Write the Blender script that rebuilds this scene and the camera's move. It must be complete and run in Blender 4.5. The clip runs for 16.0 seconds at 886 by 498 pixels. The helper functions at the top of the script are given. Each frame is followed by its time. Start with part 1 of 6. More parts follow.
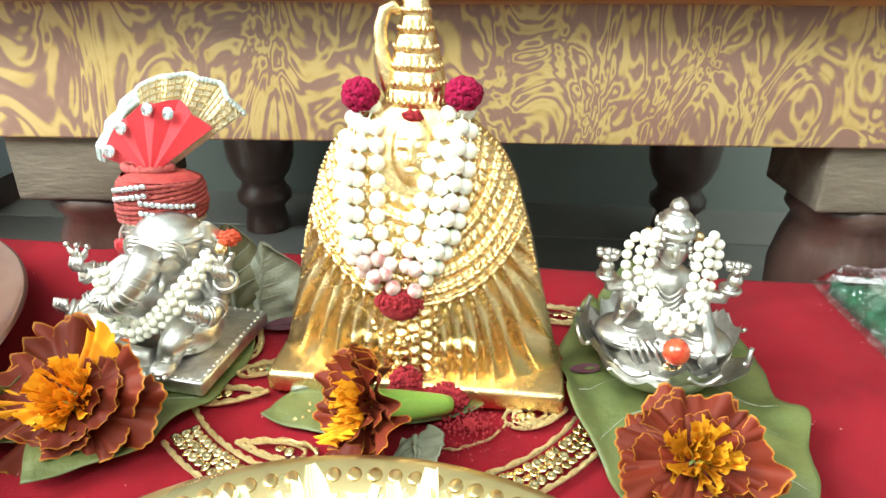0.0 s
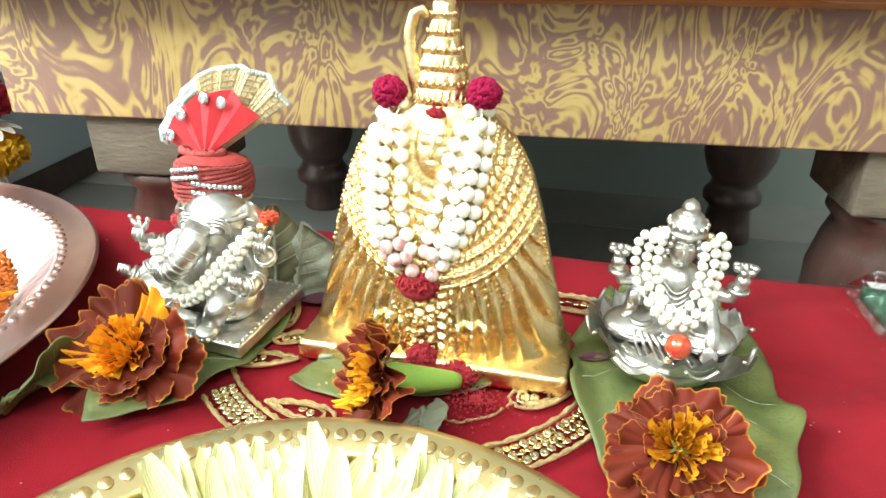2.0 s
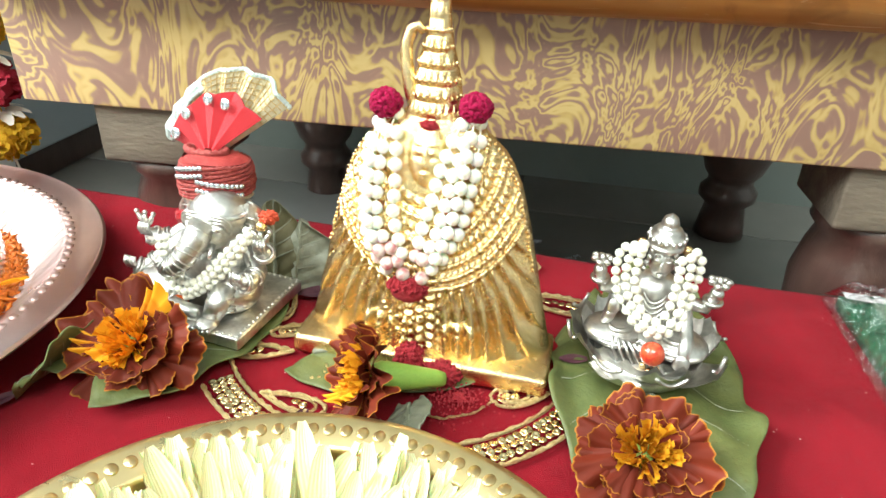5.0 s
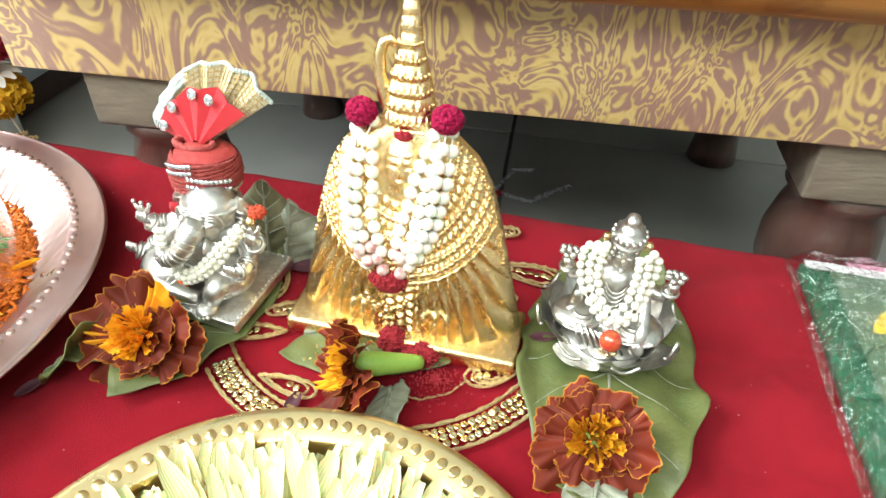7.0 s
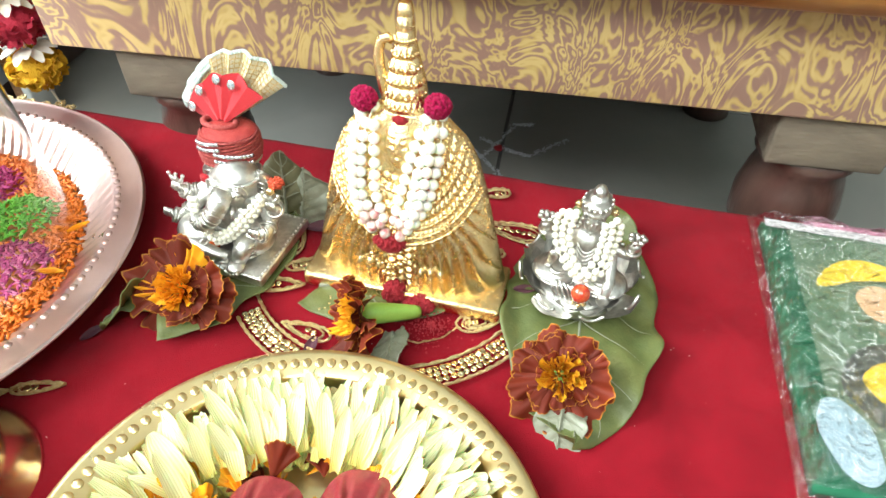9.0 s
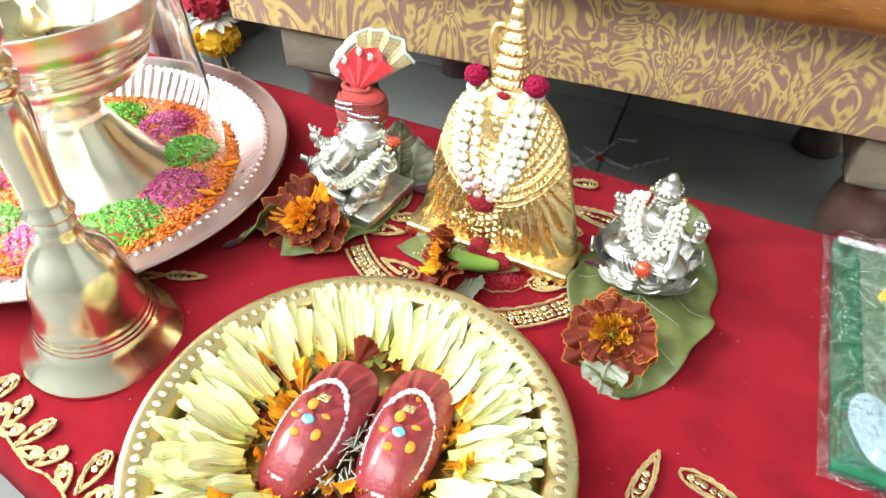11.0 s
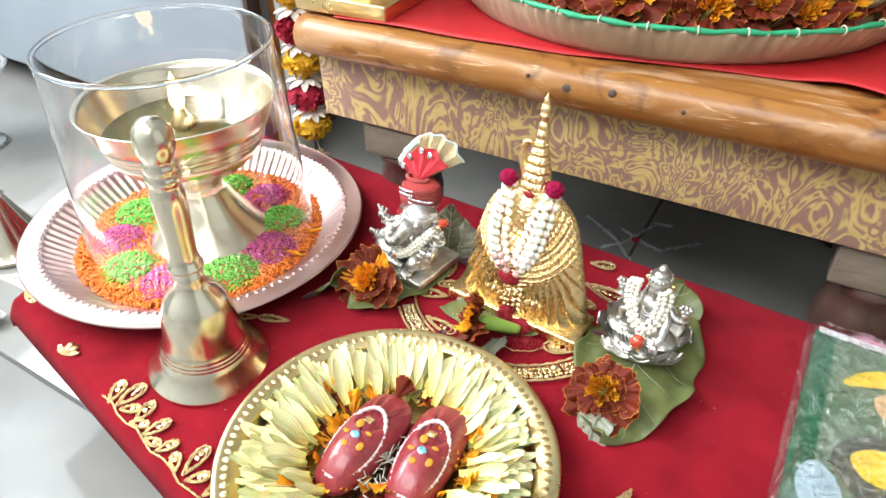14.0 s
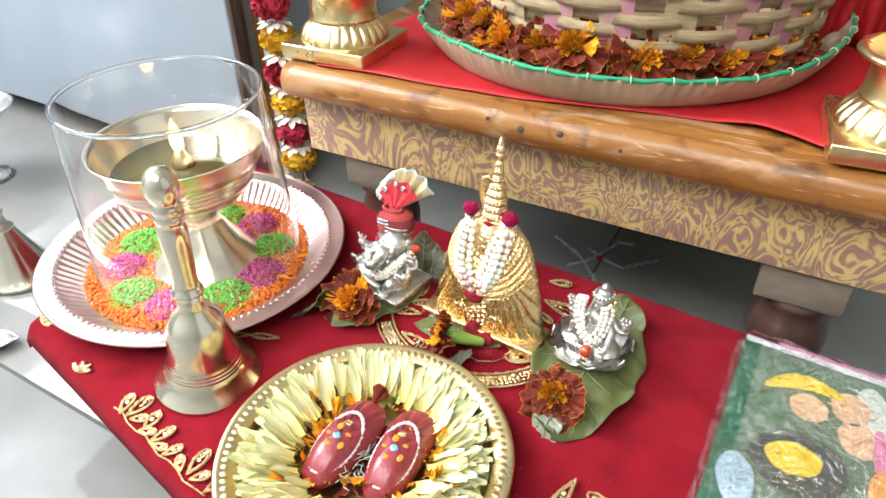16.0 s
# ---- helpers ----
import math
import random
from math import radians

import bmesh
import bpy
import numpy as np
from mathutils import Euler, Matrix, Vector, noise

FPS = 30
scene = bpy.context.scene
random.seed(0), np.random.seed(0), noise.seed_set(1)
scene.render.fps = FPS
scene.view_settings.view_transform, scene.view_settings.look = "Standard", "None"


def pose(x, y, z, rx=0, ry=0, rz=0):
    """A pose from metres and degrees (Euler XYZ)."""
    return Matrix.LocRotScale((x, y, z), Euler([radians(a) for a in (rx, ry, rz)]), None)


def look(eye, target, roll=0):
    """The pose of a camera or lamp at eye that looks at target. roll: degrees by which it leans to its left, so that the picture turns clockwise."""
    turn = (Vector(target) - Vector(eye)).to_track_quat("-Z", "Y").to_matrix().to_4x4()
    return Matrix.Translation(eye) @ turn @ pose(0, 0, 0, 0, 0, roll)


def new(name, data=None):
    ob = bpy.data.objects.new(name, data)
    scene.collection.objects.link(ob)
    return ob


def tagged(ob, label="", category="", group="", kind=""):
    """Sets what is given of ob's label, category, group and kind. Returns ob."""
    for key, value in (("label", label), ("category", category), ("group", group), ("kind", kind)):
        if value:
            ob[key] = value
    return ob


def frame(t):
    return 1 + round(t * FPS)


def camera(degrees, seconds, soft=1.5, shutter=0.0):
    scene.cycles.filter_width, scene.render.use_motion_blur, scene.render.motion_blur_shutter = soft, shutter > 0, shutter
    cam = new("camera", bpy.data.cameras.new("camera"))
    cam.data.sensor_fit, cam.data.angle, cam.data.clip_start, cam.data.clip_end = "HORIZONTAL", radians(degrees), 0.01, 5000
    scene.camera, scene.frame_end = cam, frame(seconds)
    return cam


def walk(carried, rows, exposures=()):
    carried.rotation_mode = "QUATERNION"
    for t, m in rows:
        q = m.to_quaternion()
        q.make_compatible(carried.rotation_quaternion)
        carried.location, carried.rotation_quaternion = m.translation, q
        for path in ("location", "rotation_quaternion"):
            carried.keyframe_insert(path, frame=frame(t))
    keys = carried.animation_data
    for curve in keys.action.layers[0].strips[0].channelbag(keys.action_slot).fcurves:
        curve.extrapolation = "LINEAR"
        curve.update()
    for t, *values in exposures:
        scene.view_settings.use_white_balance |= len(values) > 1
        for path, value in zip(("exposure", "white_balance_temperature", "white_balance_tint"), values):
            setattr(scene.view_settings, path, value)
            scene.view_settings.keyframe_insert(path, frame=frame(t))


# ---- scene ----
cam = camera(68.38, 16.0)
PATH = [
    (0, (0.01043, 0.00095, 0.14982), (-0.01126, 0.91282, -0.26007), 1.75),
    (0.5, (0.01488, -0.00117, 0.15170), (-0.03229, 0.90353, -0.27174), 1.84),
    (1, (0.01977, -0.00184, 0.15514), (-0.05148, 0.89826, -0.27467), 1.62),
    (1.5, (0.02436, -0.00748, 0.15588), (-0.07297, 0.88579, -0.28298), 1.72),
    (2, (0.02917, -0.01229, 0.16047), (-0.09097, 0.87726, -0.28029), 1.85),
    (2.5, (0.03150, -0.01541, 0.16340), (-0.09889, 0.87124, -0.28028), 1.97),
    (3, (0.03371, -0.01873, 0.16436), (-0.09995, 0.86695, -0.28029), 2.00),
    (5.5, (0.03560, -0.01622, 0.18439), (-0.08266, 0.84199, -0.31511), 3.62),
    (6, (0.03737, -0.01023, 0.19509), (-0.07581, 0.82337, -0.34556), 3.21),
    (6.5, (0.04033, -0.00566, 0.20952), (-0.07859, 0.79362, -0.37956), 2.72),
    (7, (0.04371, -0.00428, 0.22896), (-0.06549, 0.76500, -0.40055), 3.03),
    (7.5, (0.04851, -0.00290, 0.25124), (-0.04865, 0.74304, -0.40765), 3.12),
    (8, (0.05316, -0.00788, 0.26435), (-0.04179, 0.70178, -0.43377), 2.25),
    (8.2, (0.05327, -0.01048, 0.26833), (-0.04469, 0.69510, -0.43350), 1.94),
    (10.3, (0.07553, -0.07020, 0.26913), (-0.13239, 0.61983, -0.42414), 2.17),
    (10.5, (0.07880, -0.07625, 0.27103), (-0.15042, 0.61038, -0.41889), 1.98),
    (11, (0.08530, -0.08723, 0.27767), (-0.19282, 0.59609, -0.39741), 1.45),
    (11.5, (0.09199, -0.09642, 0.28800), (-0.23575, 0.58761, -0.36368), 0.80),
    (12, (0.09678, -0.10522, 0.30006), (-0.25705, 0.58419, -0.33201), 1.09),
    (12.5, (0.10790, -0.11461, 0.31085), (-0.26258, 0.57342, -0.31313), 0.88),
    (13, (0.11991, -0.12410, 0.32212), (-0.26151, 0.56266, -0.29664), 0.48),
    (13.5, (0.12802, -0.13104, 0.33481), (-0.26868, 0.55256, -0.27783), -0.17),
    (14, (0.13427, -0.13789, 0.34442), (-0.26632, 0.54680, -0.26446), 0.10),
    (14.5, (0.14261, -0.14606, 0.35466), (-0.25654, 0.54236, -0.25095), 0.08),
    (15, (0.15284, -0.15180, 0.36638), (-0.24470, 0.54310, -0.23286), -0.17),
    (15.5, (0.16214, -0.15838, 0.37674), (-0.23799, 0.53914, -0.21770), -0.39),
    (16, (0.17225, -0.16865, 0.38756), (-0.22527, 0.53364, -0.20299), -0.34),
]
EXPOSURES = [(0, 0.29, 6250, -3), (8, 0.16, 6300, 0), (11, 0.17, 6150, 1), (13, 0.0, 6200, 6), (16, -0.08, 6200, 9)]
walk(cam, [(t, look(eye, target, roll)) for t, eye, target, roll in PATH], EXPOSURES)

# ---- world and light ----
FLOOR = -0.11
world = bpy.data.worlds.new("sky")
scene.world = world
world.use_nodes = True
wn = world.node_tree.nodes
sky = wn.new("ShaderNodeTexSky")
sky.sky_type, sky.sun_disc, sky.sun_elevation, sky.sun_rotation = "NISHITA", False, radians(40), radians(250)
wn["Background"].inputs["Strength"].default_value = 0.1
world.node_tree.links.new(sky.outputs[0], wn["Background"].inputs[0])


def window_light(name, place, target, sx, sy, watts, colour):
    lamp = bpy.data.lights.new(name, "AREA")
    lamp.shape, lamp.size, lamp.size_y, lamp.energy, lamp.color = "RECTANGLE", sx, sy, watts, colour
    ob = new(name, lamp)
    ob.matrix_world = look(place, target)
    return ob


window_light("window_light_side", (-1.72, -0.2, 1.45), (0, 0.05, 0.0), 1.2, 1.1, 94, (0.95, 0.98, 1.0))
# Added lamp out of view, brightens the statue fronts; no source known there.
window_light("window_light_front", (-0.15, -0.97, 1.66), (0, 0.25, 0.0), 1.7, 0.75, 46, (1.0, 0.98, 0.95))

# ---- materials ----


def nodes_of(name):
    m = bpy.data.materials.new(name)
    m.use_nodes = True
    nt = m.node_tree
    return m, nt, nt.nodes["Principled BSDF"], nt.links.new


def ramp(nt, stops, mode="LINEAR"):
    r = nt.nodes.new("ShaderNodeValToRGB")
    r.color_ramp.interpolation = mode
    while len(r.color_ramp.elements) < len(stops):
        r.color_ramp.elements.new(0.5)
    for e, (p, c) in zip(r.color_ramp.elements, stops):
        e.position, e.color = p, (*c, 1)
    return r


def noise_node(nt, scale, detail=4, distortion=0.0, coord="Object", stretch=None):
    tc = nt.nodes.new("ShaderNodeTexCoord")
    n = nt.nodes.new("ShaderNodeTexNoise")
    n.inputs["Scale"].default_value, n.inputs["Detail"].default_value = scale, detail
    n.inputs["Distortion"].default_value = distortion
    src = tc.outputs[coord]
    if stretch:
        mp = nt.nodes.new("ShaderNodeMapping")
        mp.inputs["Scale"].default_value = stretch
        nt.links.new(src, mp.inputs[0])
        src = mp.outputs[0]
    nt.links.new(src, n.inputs["Vector"])
    return n


def mat(name, c1, c2=None, rough=0.5, metal=0.0, scale=60, fine=900, bump=0.0, rvar=0.12, sheen=0.0, coat=0.0, sss=0.0,
        per_object=0.0, stretch=None, spec=0.5):
    """A surface with two colours mixed by a coarse noise, a fine grain in relief and an uneven gloss."""
    m, nt, b, link = nodes_of(name)
    c2 = c2 or tuple(x * 0.8 for x in c1)
    a = noise_node(nt, scale, 5, 0.4, stretch=stretch)
    r = ramp(nt, [(0.3, c1), (0.72, c2)])
    link(a.outputs["Fac"], r.inputs[0])
    colour = r.outputs[0]
    if per_object:
        oi, hs = nt.nodes.new("ShaderNodeObjectInfo"), nt.nodes.new("ShaderNodeHueSaturation")
        mr = nt.nodes.new("ShaderNodeMapRange")
        mr.inputs["To Min"].default_value, mr.inputs["To Max"].default_value = 1 - per_object, 1 + per_object
        link(oi.outputs["Random"], mr.inputs[0])
        link(mr.outputs[0], hs.inputs["Value"])
        link(colour, hs.inputs["Color"])
        colour = hs.outputs[0]
    link(colour, b.inputs["Base Color"])
    f = noise_node(nt, fine, 3, stretch=stretch)
    mr = nt.nodes.new("ShaderNodeMapRange")
    mr.inputs["To Min"].default_value, mr.inputs["To Max"].default_value = max(0.03, rough - rvar), min(1, rough + rvar)
    link(a.outputs["Fac"], mr.inputs[0])
    link(mr.outputs[0], b.inputs["Roughness"])
    if bump:
        bp = nt.nodes.new("ShaderNodeBump")
        bp.inputs["Strength"].default_value, bp.inputs["Distance"].default_value = bump, 0.001
        link(f.outputs["Fac"], bp.inputs["Height"])
        link(bp.outputs[0], b.inputs["Normal"])
    b.inputs["Metallic"].default_value = metal
    b.inputs["Sheen Weight"].default_value, b.inputs["Coat Weight"].default_value = sheen, coat
    b.inputs["Subsurface Weight"].default_value = sss
    b.inputs["Subsurface Scale"].default_value = 0.004
    b.inputs["Specular IOR Level"].default_value = spec
    return m


def petal_mat(name, body, edge, start=0.78, side=0.85):
    """A petal that turns from its body colour to its edge colour towards the rim (by its own UV)."""
    m, nt, b, link = nodes_of(name)
    uv = nt.nodes.new("ShaderNodeUVMap")
    sep = nt.nodes.new("ShaderNodeSeparateXYZ")
    link(uv.outputs[0], sep.inputs[0])
    n = noise_node(nt, 260, 3)
    add = nt.nodes.new("ShaderNodeMath")
    add.operation = "MULTIPLY_ADD"
    add.inputs[1].default_value, add.inputs[2].default_value = 0.06, -0.03
    link(n.outputs["Fac"], add.inputs[0])
    s = nt.nodes.new("ShaderNodeMath")
    fold = nt.nodes.new("ShaderNodeMath")
    fold.operation = "MULTIPLY_ADD"
    fold.inputs[1].default_value, fold.inputs[2].default_value = 2.0, -1.0
    link(sep.outputs["X"], fold.inputs[0])
    side_of = nt.nodes.new("ShaderNodeMath")
    side_of.operation = "ABSOLUTE"
    link(fold.outputs[0], side_of.inputs[0])
    top = nt.nodes.new("ShaderNodeMath")
    top.operation = "MAXIMUM"
    link(sep.outputs["Y"], top.inputs[0])
    link(side_of.outputs[0], top.inputs[1])
    link(top.outputs[0], s.inputs[0])
    link(add.outputs[0], s.inputs[1])
    r = ramp(nt, [(start, body), (min(0.995, start + 0.06), edge)])
    link(s.outputs[0], r.inputs[0])
    oi, hs = nt.nodes.new("ShaderNodeObjectInfo"), nt.nodes.new("ShaderNodeHueSaturation")
    mr = nt.nodes.new("ShaderNodeMapRange")
    mr.inputs["To Min"].default_value, mr.inputs["To Max"].default_value = 0.75, 1.3
    link(oi.outputs["Random"], mr.inputs[0])
    link(mr.outputs[0], hs.inputs["Value"])
    link(r.outputs[0], hs.inputs["Color"])
    link(hs.outputs[0], b.inputs["Base Color"])
    b.inputs["Roughness"].default_value = 0.6
    b.inputs["Specular IOR Level"].default_value = 0.2
    b.inputs["Subsurface Weight"].default_value, b.inputs["Subsurface Scale"].default_value = 0.1, 0.003
    return m


def tipped_mat(name, base, tip):
    """A thin pale petal, yellower at its base than at its tip, with fine lengthwise streaks."""
    m, nt, b, link = nodes_of(name)
    uv, sep = nt.nodes.new("ShaderNodeUVMap"), nt.nodes.new("ShaderNodeSeparateXYZ")
    link(uv.outputs[0], sep.inputs[0])
    r = ramp(nt, [(0.0, base), (0.5, tip), (1.0, tuple(min(0.97, x * 1.03) for x in tip))])
    link(sep.outputs["Y"], r.inputs[0])
    streak = nt.nodes.new("ShaderNodeTexWave")
    streak.inputs["Scale"].default_value, streak.inputs["Distortion"].default_value = 2.2, 1.5
    link(uv.outputs[0], streak.inputs["Vector"])
    dim = ramp(nt, [(0.0, (0.90, 0.88, 0.78)), (0.6, (1, 1, 1))])
    link(streak.outputs["Fac"], dim.inputs[0])
    mul = nt.nodes.new("ShaderNodeMix")
    mul.data_type, mul.blend_type = "RGBA", "MULTIPLY"
    mul.inputs[0].default_value = 1.0
    link(r.outputs[0], mul.inputs[6])
    link(dim.outputs[0], mul.inputs[7])
    link(mul.outputs[2], b.inputs["Base Color"])
    bp = nt.nodes.new("ShaderNodeBump")
    bp.inputs["Strength"].default_value, bp.inputs["Distance"].default_value = 0.4, 0.0006
    link(streak.outputs["Fac"], bp.inputs["Height"])
    link(bp.outputs[0], b.inputs["Normal"])
    b.inputs["Roughness"].default_value = 0.55
    b.inputs["Subsurface Weight"].default_value, b.inputs["Subsurface Scale"].default_value = 0.35, 0.004
    return m


def marbled():
    """Marbled paper: ochre and mauve-brown bands along the contours of a warped noise."""
    m, nt, b, link = nodes_of("marbled_paper")
    n = noise_node(nt, 17, 2.4, 3.2, stretch=(1.5, 1.0, 0.8))
    k = nt.nodes.new("ShaderNodeMath")
    k.operation = "MULTIPLY"
    k.inputs[1].default_value = 44
    s = nt.nodes.new("ShaderNodeMath")
    s.operation = "SINE"
    link(n.outputs["Fac"], k.inputs[0])
    link(k.outputs[0], s.inputs[0])
    n2 = noise_node(nt, 38, 2, 1.6)
    mix = nt.nodes.new("ShaderNodeMath")
    mix.operation = "MULTIPLY_ADD"
    mix.inputs[1].default_value = 2.6
    link(n2.outputs["Fac"], mix.inputs[0])
    link(s.outputs[0], mix.inputs[2])
    mr = nt.nodes.new("ShaderNodeMapRange")
    mr.inputs["From Min"].default_value, mr.inputs["From Max"].default_value = 0.1, 2.5
    link(mix.outputs[0], mr.inputs[0])
    r = ramp(nt, [(0.14, (0.27, 0.16, 0.125)), (0.42, (0.315, 0.195, 0.14)), (0.53, (0.40, 0.27, 0.125)), (0.66, (0.48, 0.34, 0.12)), (0.90, (0.55, 0.41, 0.17))])
    link(mr.outputs[0], r.inputs[0])
    link(r.outputs[0], b.inputs["Base Color"])
    b.inputs["Roughness"].default_value = 0.33
    g = noise_node(nt, 700, 2)
    bp = nt.nodes.new("ShaderNodeBump")
    bp.inputs["Strength"].default_value, bp.inputs["Distance"].default_value = 0.15, 0.0006
    link(g.outputs["Fac"], bp.inputs["Height"])
    link(bp.outputs[0], b.inputs["Normal"])
    return m


def worn_wood():
    """Varnished wood with long grain, rubbed pale patches and dark stains."""
    m, nt, b, link = nodes_of("varnished_wood")
    grain = noise_node(nt, 90, 5, 0.6, stretch=(0.07, 1, 1))
    base = ramp(nt, [(0.3, (0.34, 0.15, 0.035)), (0.55, (0.25, 0.10, 0.022)), (0.75, (0.14, 0.05, 0.014))])
    link(grain.outputs["Fac"], base.inputs[0])
    worn = noise_node(nt, 42, 8, 0.8, stretch=(0.3, 1, 1))
    mask = ramp(nt, [(0.56, (0, 0, 0)), (0.68, (1, 1, 1))])
    link(worn.outputs["Fac"], mask.inputs[0])
    scratch = noise_node(nt, 260, 4, 1.2, stretch=(0.12, 1, 1))
    lines = ramp(nt, [(0.62, (0, 0, 0)), (0.69, (0.8, 0.8, 0.8))])
    link(scratch.outputs["Fac"], lines.inputs[0])
    both = nt.nodes.new("ShaderNodeMath")
    both.operation, both.use_clamp = "ADD", True
    half = nt.nodes.new("ShaderNodeMath")
    half.operation = "MULTIPLY"
    half.inputs[1].default_value = 0.6
    link(mask.outputs[0], half.inputs[0])
    link(half.outputs[0], both.inputs[0])
    link(lines.outputs[0], both.inputs[1])
    mix = nt.nodes.new("ShaderNodeMix")
    mix.data_type = "RGBA"
    link(both.outputs[0], mix.inputs[0])
    link(base.outputs[0], mix.inputs[6])
    mix.inputs[7].default_value = (0.50, 0.31, 0.17, 1)
    stain = noise_node(nt, 24, 6, 1.0)
    dark = ramp(nt, [(0.28, (0.35, 0.3, 0.3)), (0.42, (1, 1, 1))])
    link(stain.outputs["Fac"], dark.inputs[0])
    mul = nt.nodes.new("ShaderNodeMix")
    mul.data_type, mul.blend_type = "RGBA", "MULTIPLY"
    mul.inputs[0].default_value = 1.0
    link(mix.outputs[2], mul.inputs[6])
    link(dark.outputs[0], mul.inputs[7])
    link(mul.outputs[2], b.inputs["Base Color"])
    mr = nt.nodes.new("ShaderNodeMapRange")
    mr.inputs["To Min"].default_value, mr.inputs["To Max"].default_value = 0.34, 0.7
    link(both.outputs[0], mr.inputs[0])
    link(mr.outputs[0], b.inputs["Roughness"])
    bp = nt.nodes.new("ShaderNodeBump")
    bp.inputs["Strength"].default_value, bp.inputs["Distance"].default_value = 0.5, 0.0012
    link(worn.outputs["Fac"], bp.inputs["Height"])
    link(bp.outputs[0], b.inputs["Normal"])
    return m


def glass_mat(name, colour=(1, 1, 1), rough=0.0, ior=1.45, thin=False):
    m, nt, b, link = nodes_of(name)
    if thin:
        t, g, x = (nt.nodes.new("ShaderNodeBsdf" + k) for k in ("Transparent", "Glossy", "Diffuse"))
        mix = nt.nodes.new("ShaderNodeMixShader")
        fr = nt.nodes.new("ShaderNodeFresnel")
        fr.inputs[0].default_value = 1.5
        nz = noise_node(nt, 70, 5, 2.0)
        bp = nt.nodes.new("ShaderNodeBump")
        bp.inputs["Strength"].default_value, bp.inputs["Distance"].default_value = 1.0, 0.012
        link(nz.outputs["Fac"], bp.inputs["Height"])
        link(bp.outputs[0], g.inputs["Normal"])
        link(bp.outputs[0], fr.inputs["Normal"])
        g.inputs["Roughness"].default_value = rough
        lift = nt.nodes.new("ShaderNodeMath")
        lift.inputs[1].default_value = 0.12
        link(fr.outputs[0], lift.inputs[0])
        t.inputs[0].default_value = (*colour, 1)
        link(lift.outputs[0], mix.inputs[0])
        link(t.outputs[0], mix.inputs[1])
        link(g.outputs[0], mix.inputs[2])
        link(mix.outputs[0], nt.nodes["Material Output"].inputs[0])
        nt.nodes.remove(x)
    else:
        b.inputs["Base Color"].default_value = (*colour, 1)
        b.inputs["Roughness"].default_value, b.inputs["IOR"].default_value = rough, ior
        b.inputs["Transmission Weight"].default_value = 1
    return m


def glow(name, colour, strength):
    m, nt, b, link = nodes_of(name)
    b.inputs["Base Color"].default_value = (*colour, 1)
    b.inputs["Emission Color"].default_value, b.inputs["Emission Strength"].default_value = (*colour, 1), strength
    return m


VELVET = mat("red_velvet", (0.31, 0.006, 0.017), (0.20, 0.003, 0.010), 0.9, scale=26, fine=2600, bump=0.8, sheen=0.03, spec=0.1)
RED_FELT = mat("red_felt", (0.50, 0.012, 0.02), (0.38, 0.008, 0.016), 0.85, scale=40, fine=2500, bump=0.3, sheen=0.2)
GOLD = mat("gold_plate", (0.90, 0.72, 0.41), (0.79, 0.57, 0.26), 0.25, 1.0, scale=220, fine=1900, bump=0.35, rvar=0.1)
BRASS = mat("polished_brass", (0.84, 0.67, 0.36), (0.74, 0.56, 0.27), 0.3, 1.0, scale=50, fine=800, bump=0.03)
PALE_BRASS = mat("pale_bell_brass", (0.90, 0.82, 0.67), (0.80, 0.71, 0.55), 0.2, 1.0, scale=45, fine=700, bump=0.03)
COPPER = mat("rosy_steel", (0.70, 0.52, 0.49), (0.62, 0.45, 0.42), 0.33, 1.0, scale=40, fine=700, bump=0.03)
STEEL = mat("bright_steel", (0.78, 0.74, 0.70), None, 0.28, 1.0, scale=50)
SILVER = mat("aged_silver", (0.80, 0.78, 0.74), (0.50, 0.48, 0.45), 0.36, 1.0, scale=240, fine=1600, bump=0.12)
PEARL = mat("pearl", (0.88, 0.85, 0.76), (0.84, 0.80, 0.69), 0.16, scale=300, coat=0.6, sss=0.25, spec=0.6)
PEARL_STAINED = mat("stained_pearl", (0.84, 0.80, 0.70), (0.42, 0.02, 0.04), 0.3, scale=200, coat=0.4)
IVORY_BEAD = mat("ivory_bead", (0.84, 0.82, 0.70), (0.78, 0.75, 0.62), 0.35, scale=400, coat=0.3)
KUMKUM = mat("red_powder", (0.42, 0.02, 0.03), (0.28, 0.01, 0.02), 0.95, scale=500, fine=3000, bump=0.8)
POMPOM = mat("crimson_wool", (0.42, 0.006, 0.07), (0.28, 0.003, 0.04), 0.95, scale=600, fine=2500, bump=1.0, sheen=0.05, spec=0.1)
LEAF = mat("betel_leaf", (0.15, 0.16, 0.050), (0.075, 0.095, 0.028), 0.5, scale=55, fine=600, bump=0.3, sss=0.05)
LEAF_PALE = mat("pale_leaf_underside", (0.30, 0.31, 0.24), (0.17, 0.17, 0.11), 0.5, scale=90, fine=600, bump=0.4)
STEM = mat("green_calyx", (0.30, 0.46, 0.08), (0.20, 0.34, 0.05), 0.45, scale=150, stretch=(1, 1, 0.2), sss=0.1)
WOOD = worn_wood()
WOOD_DARK = mat("dark_turned_wood", (0.085, 0.045, 0.035), (0.05, 0.025, 0.02), 0.35, scale=60, fine=400, bump=0.3, coat=0.3, stretch=(1, 1, 0.3))
WOOD_RAW = mat("worn_bare_wood", (0.18, 0.145, 0.105), (0.065, 0.05, 0.036), 0.8, scale=55, fine=500, bump=0.7, stretch=(0.3, 1, 1))
MARBLED = marbled()
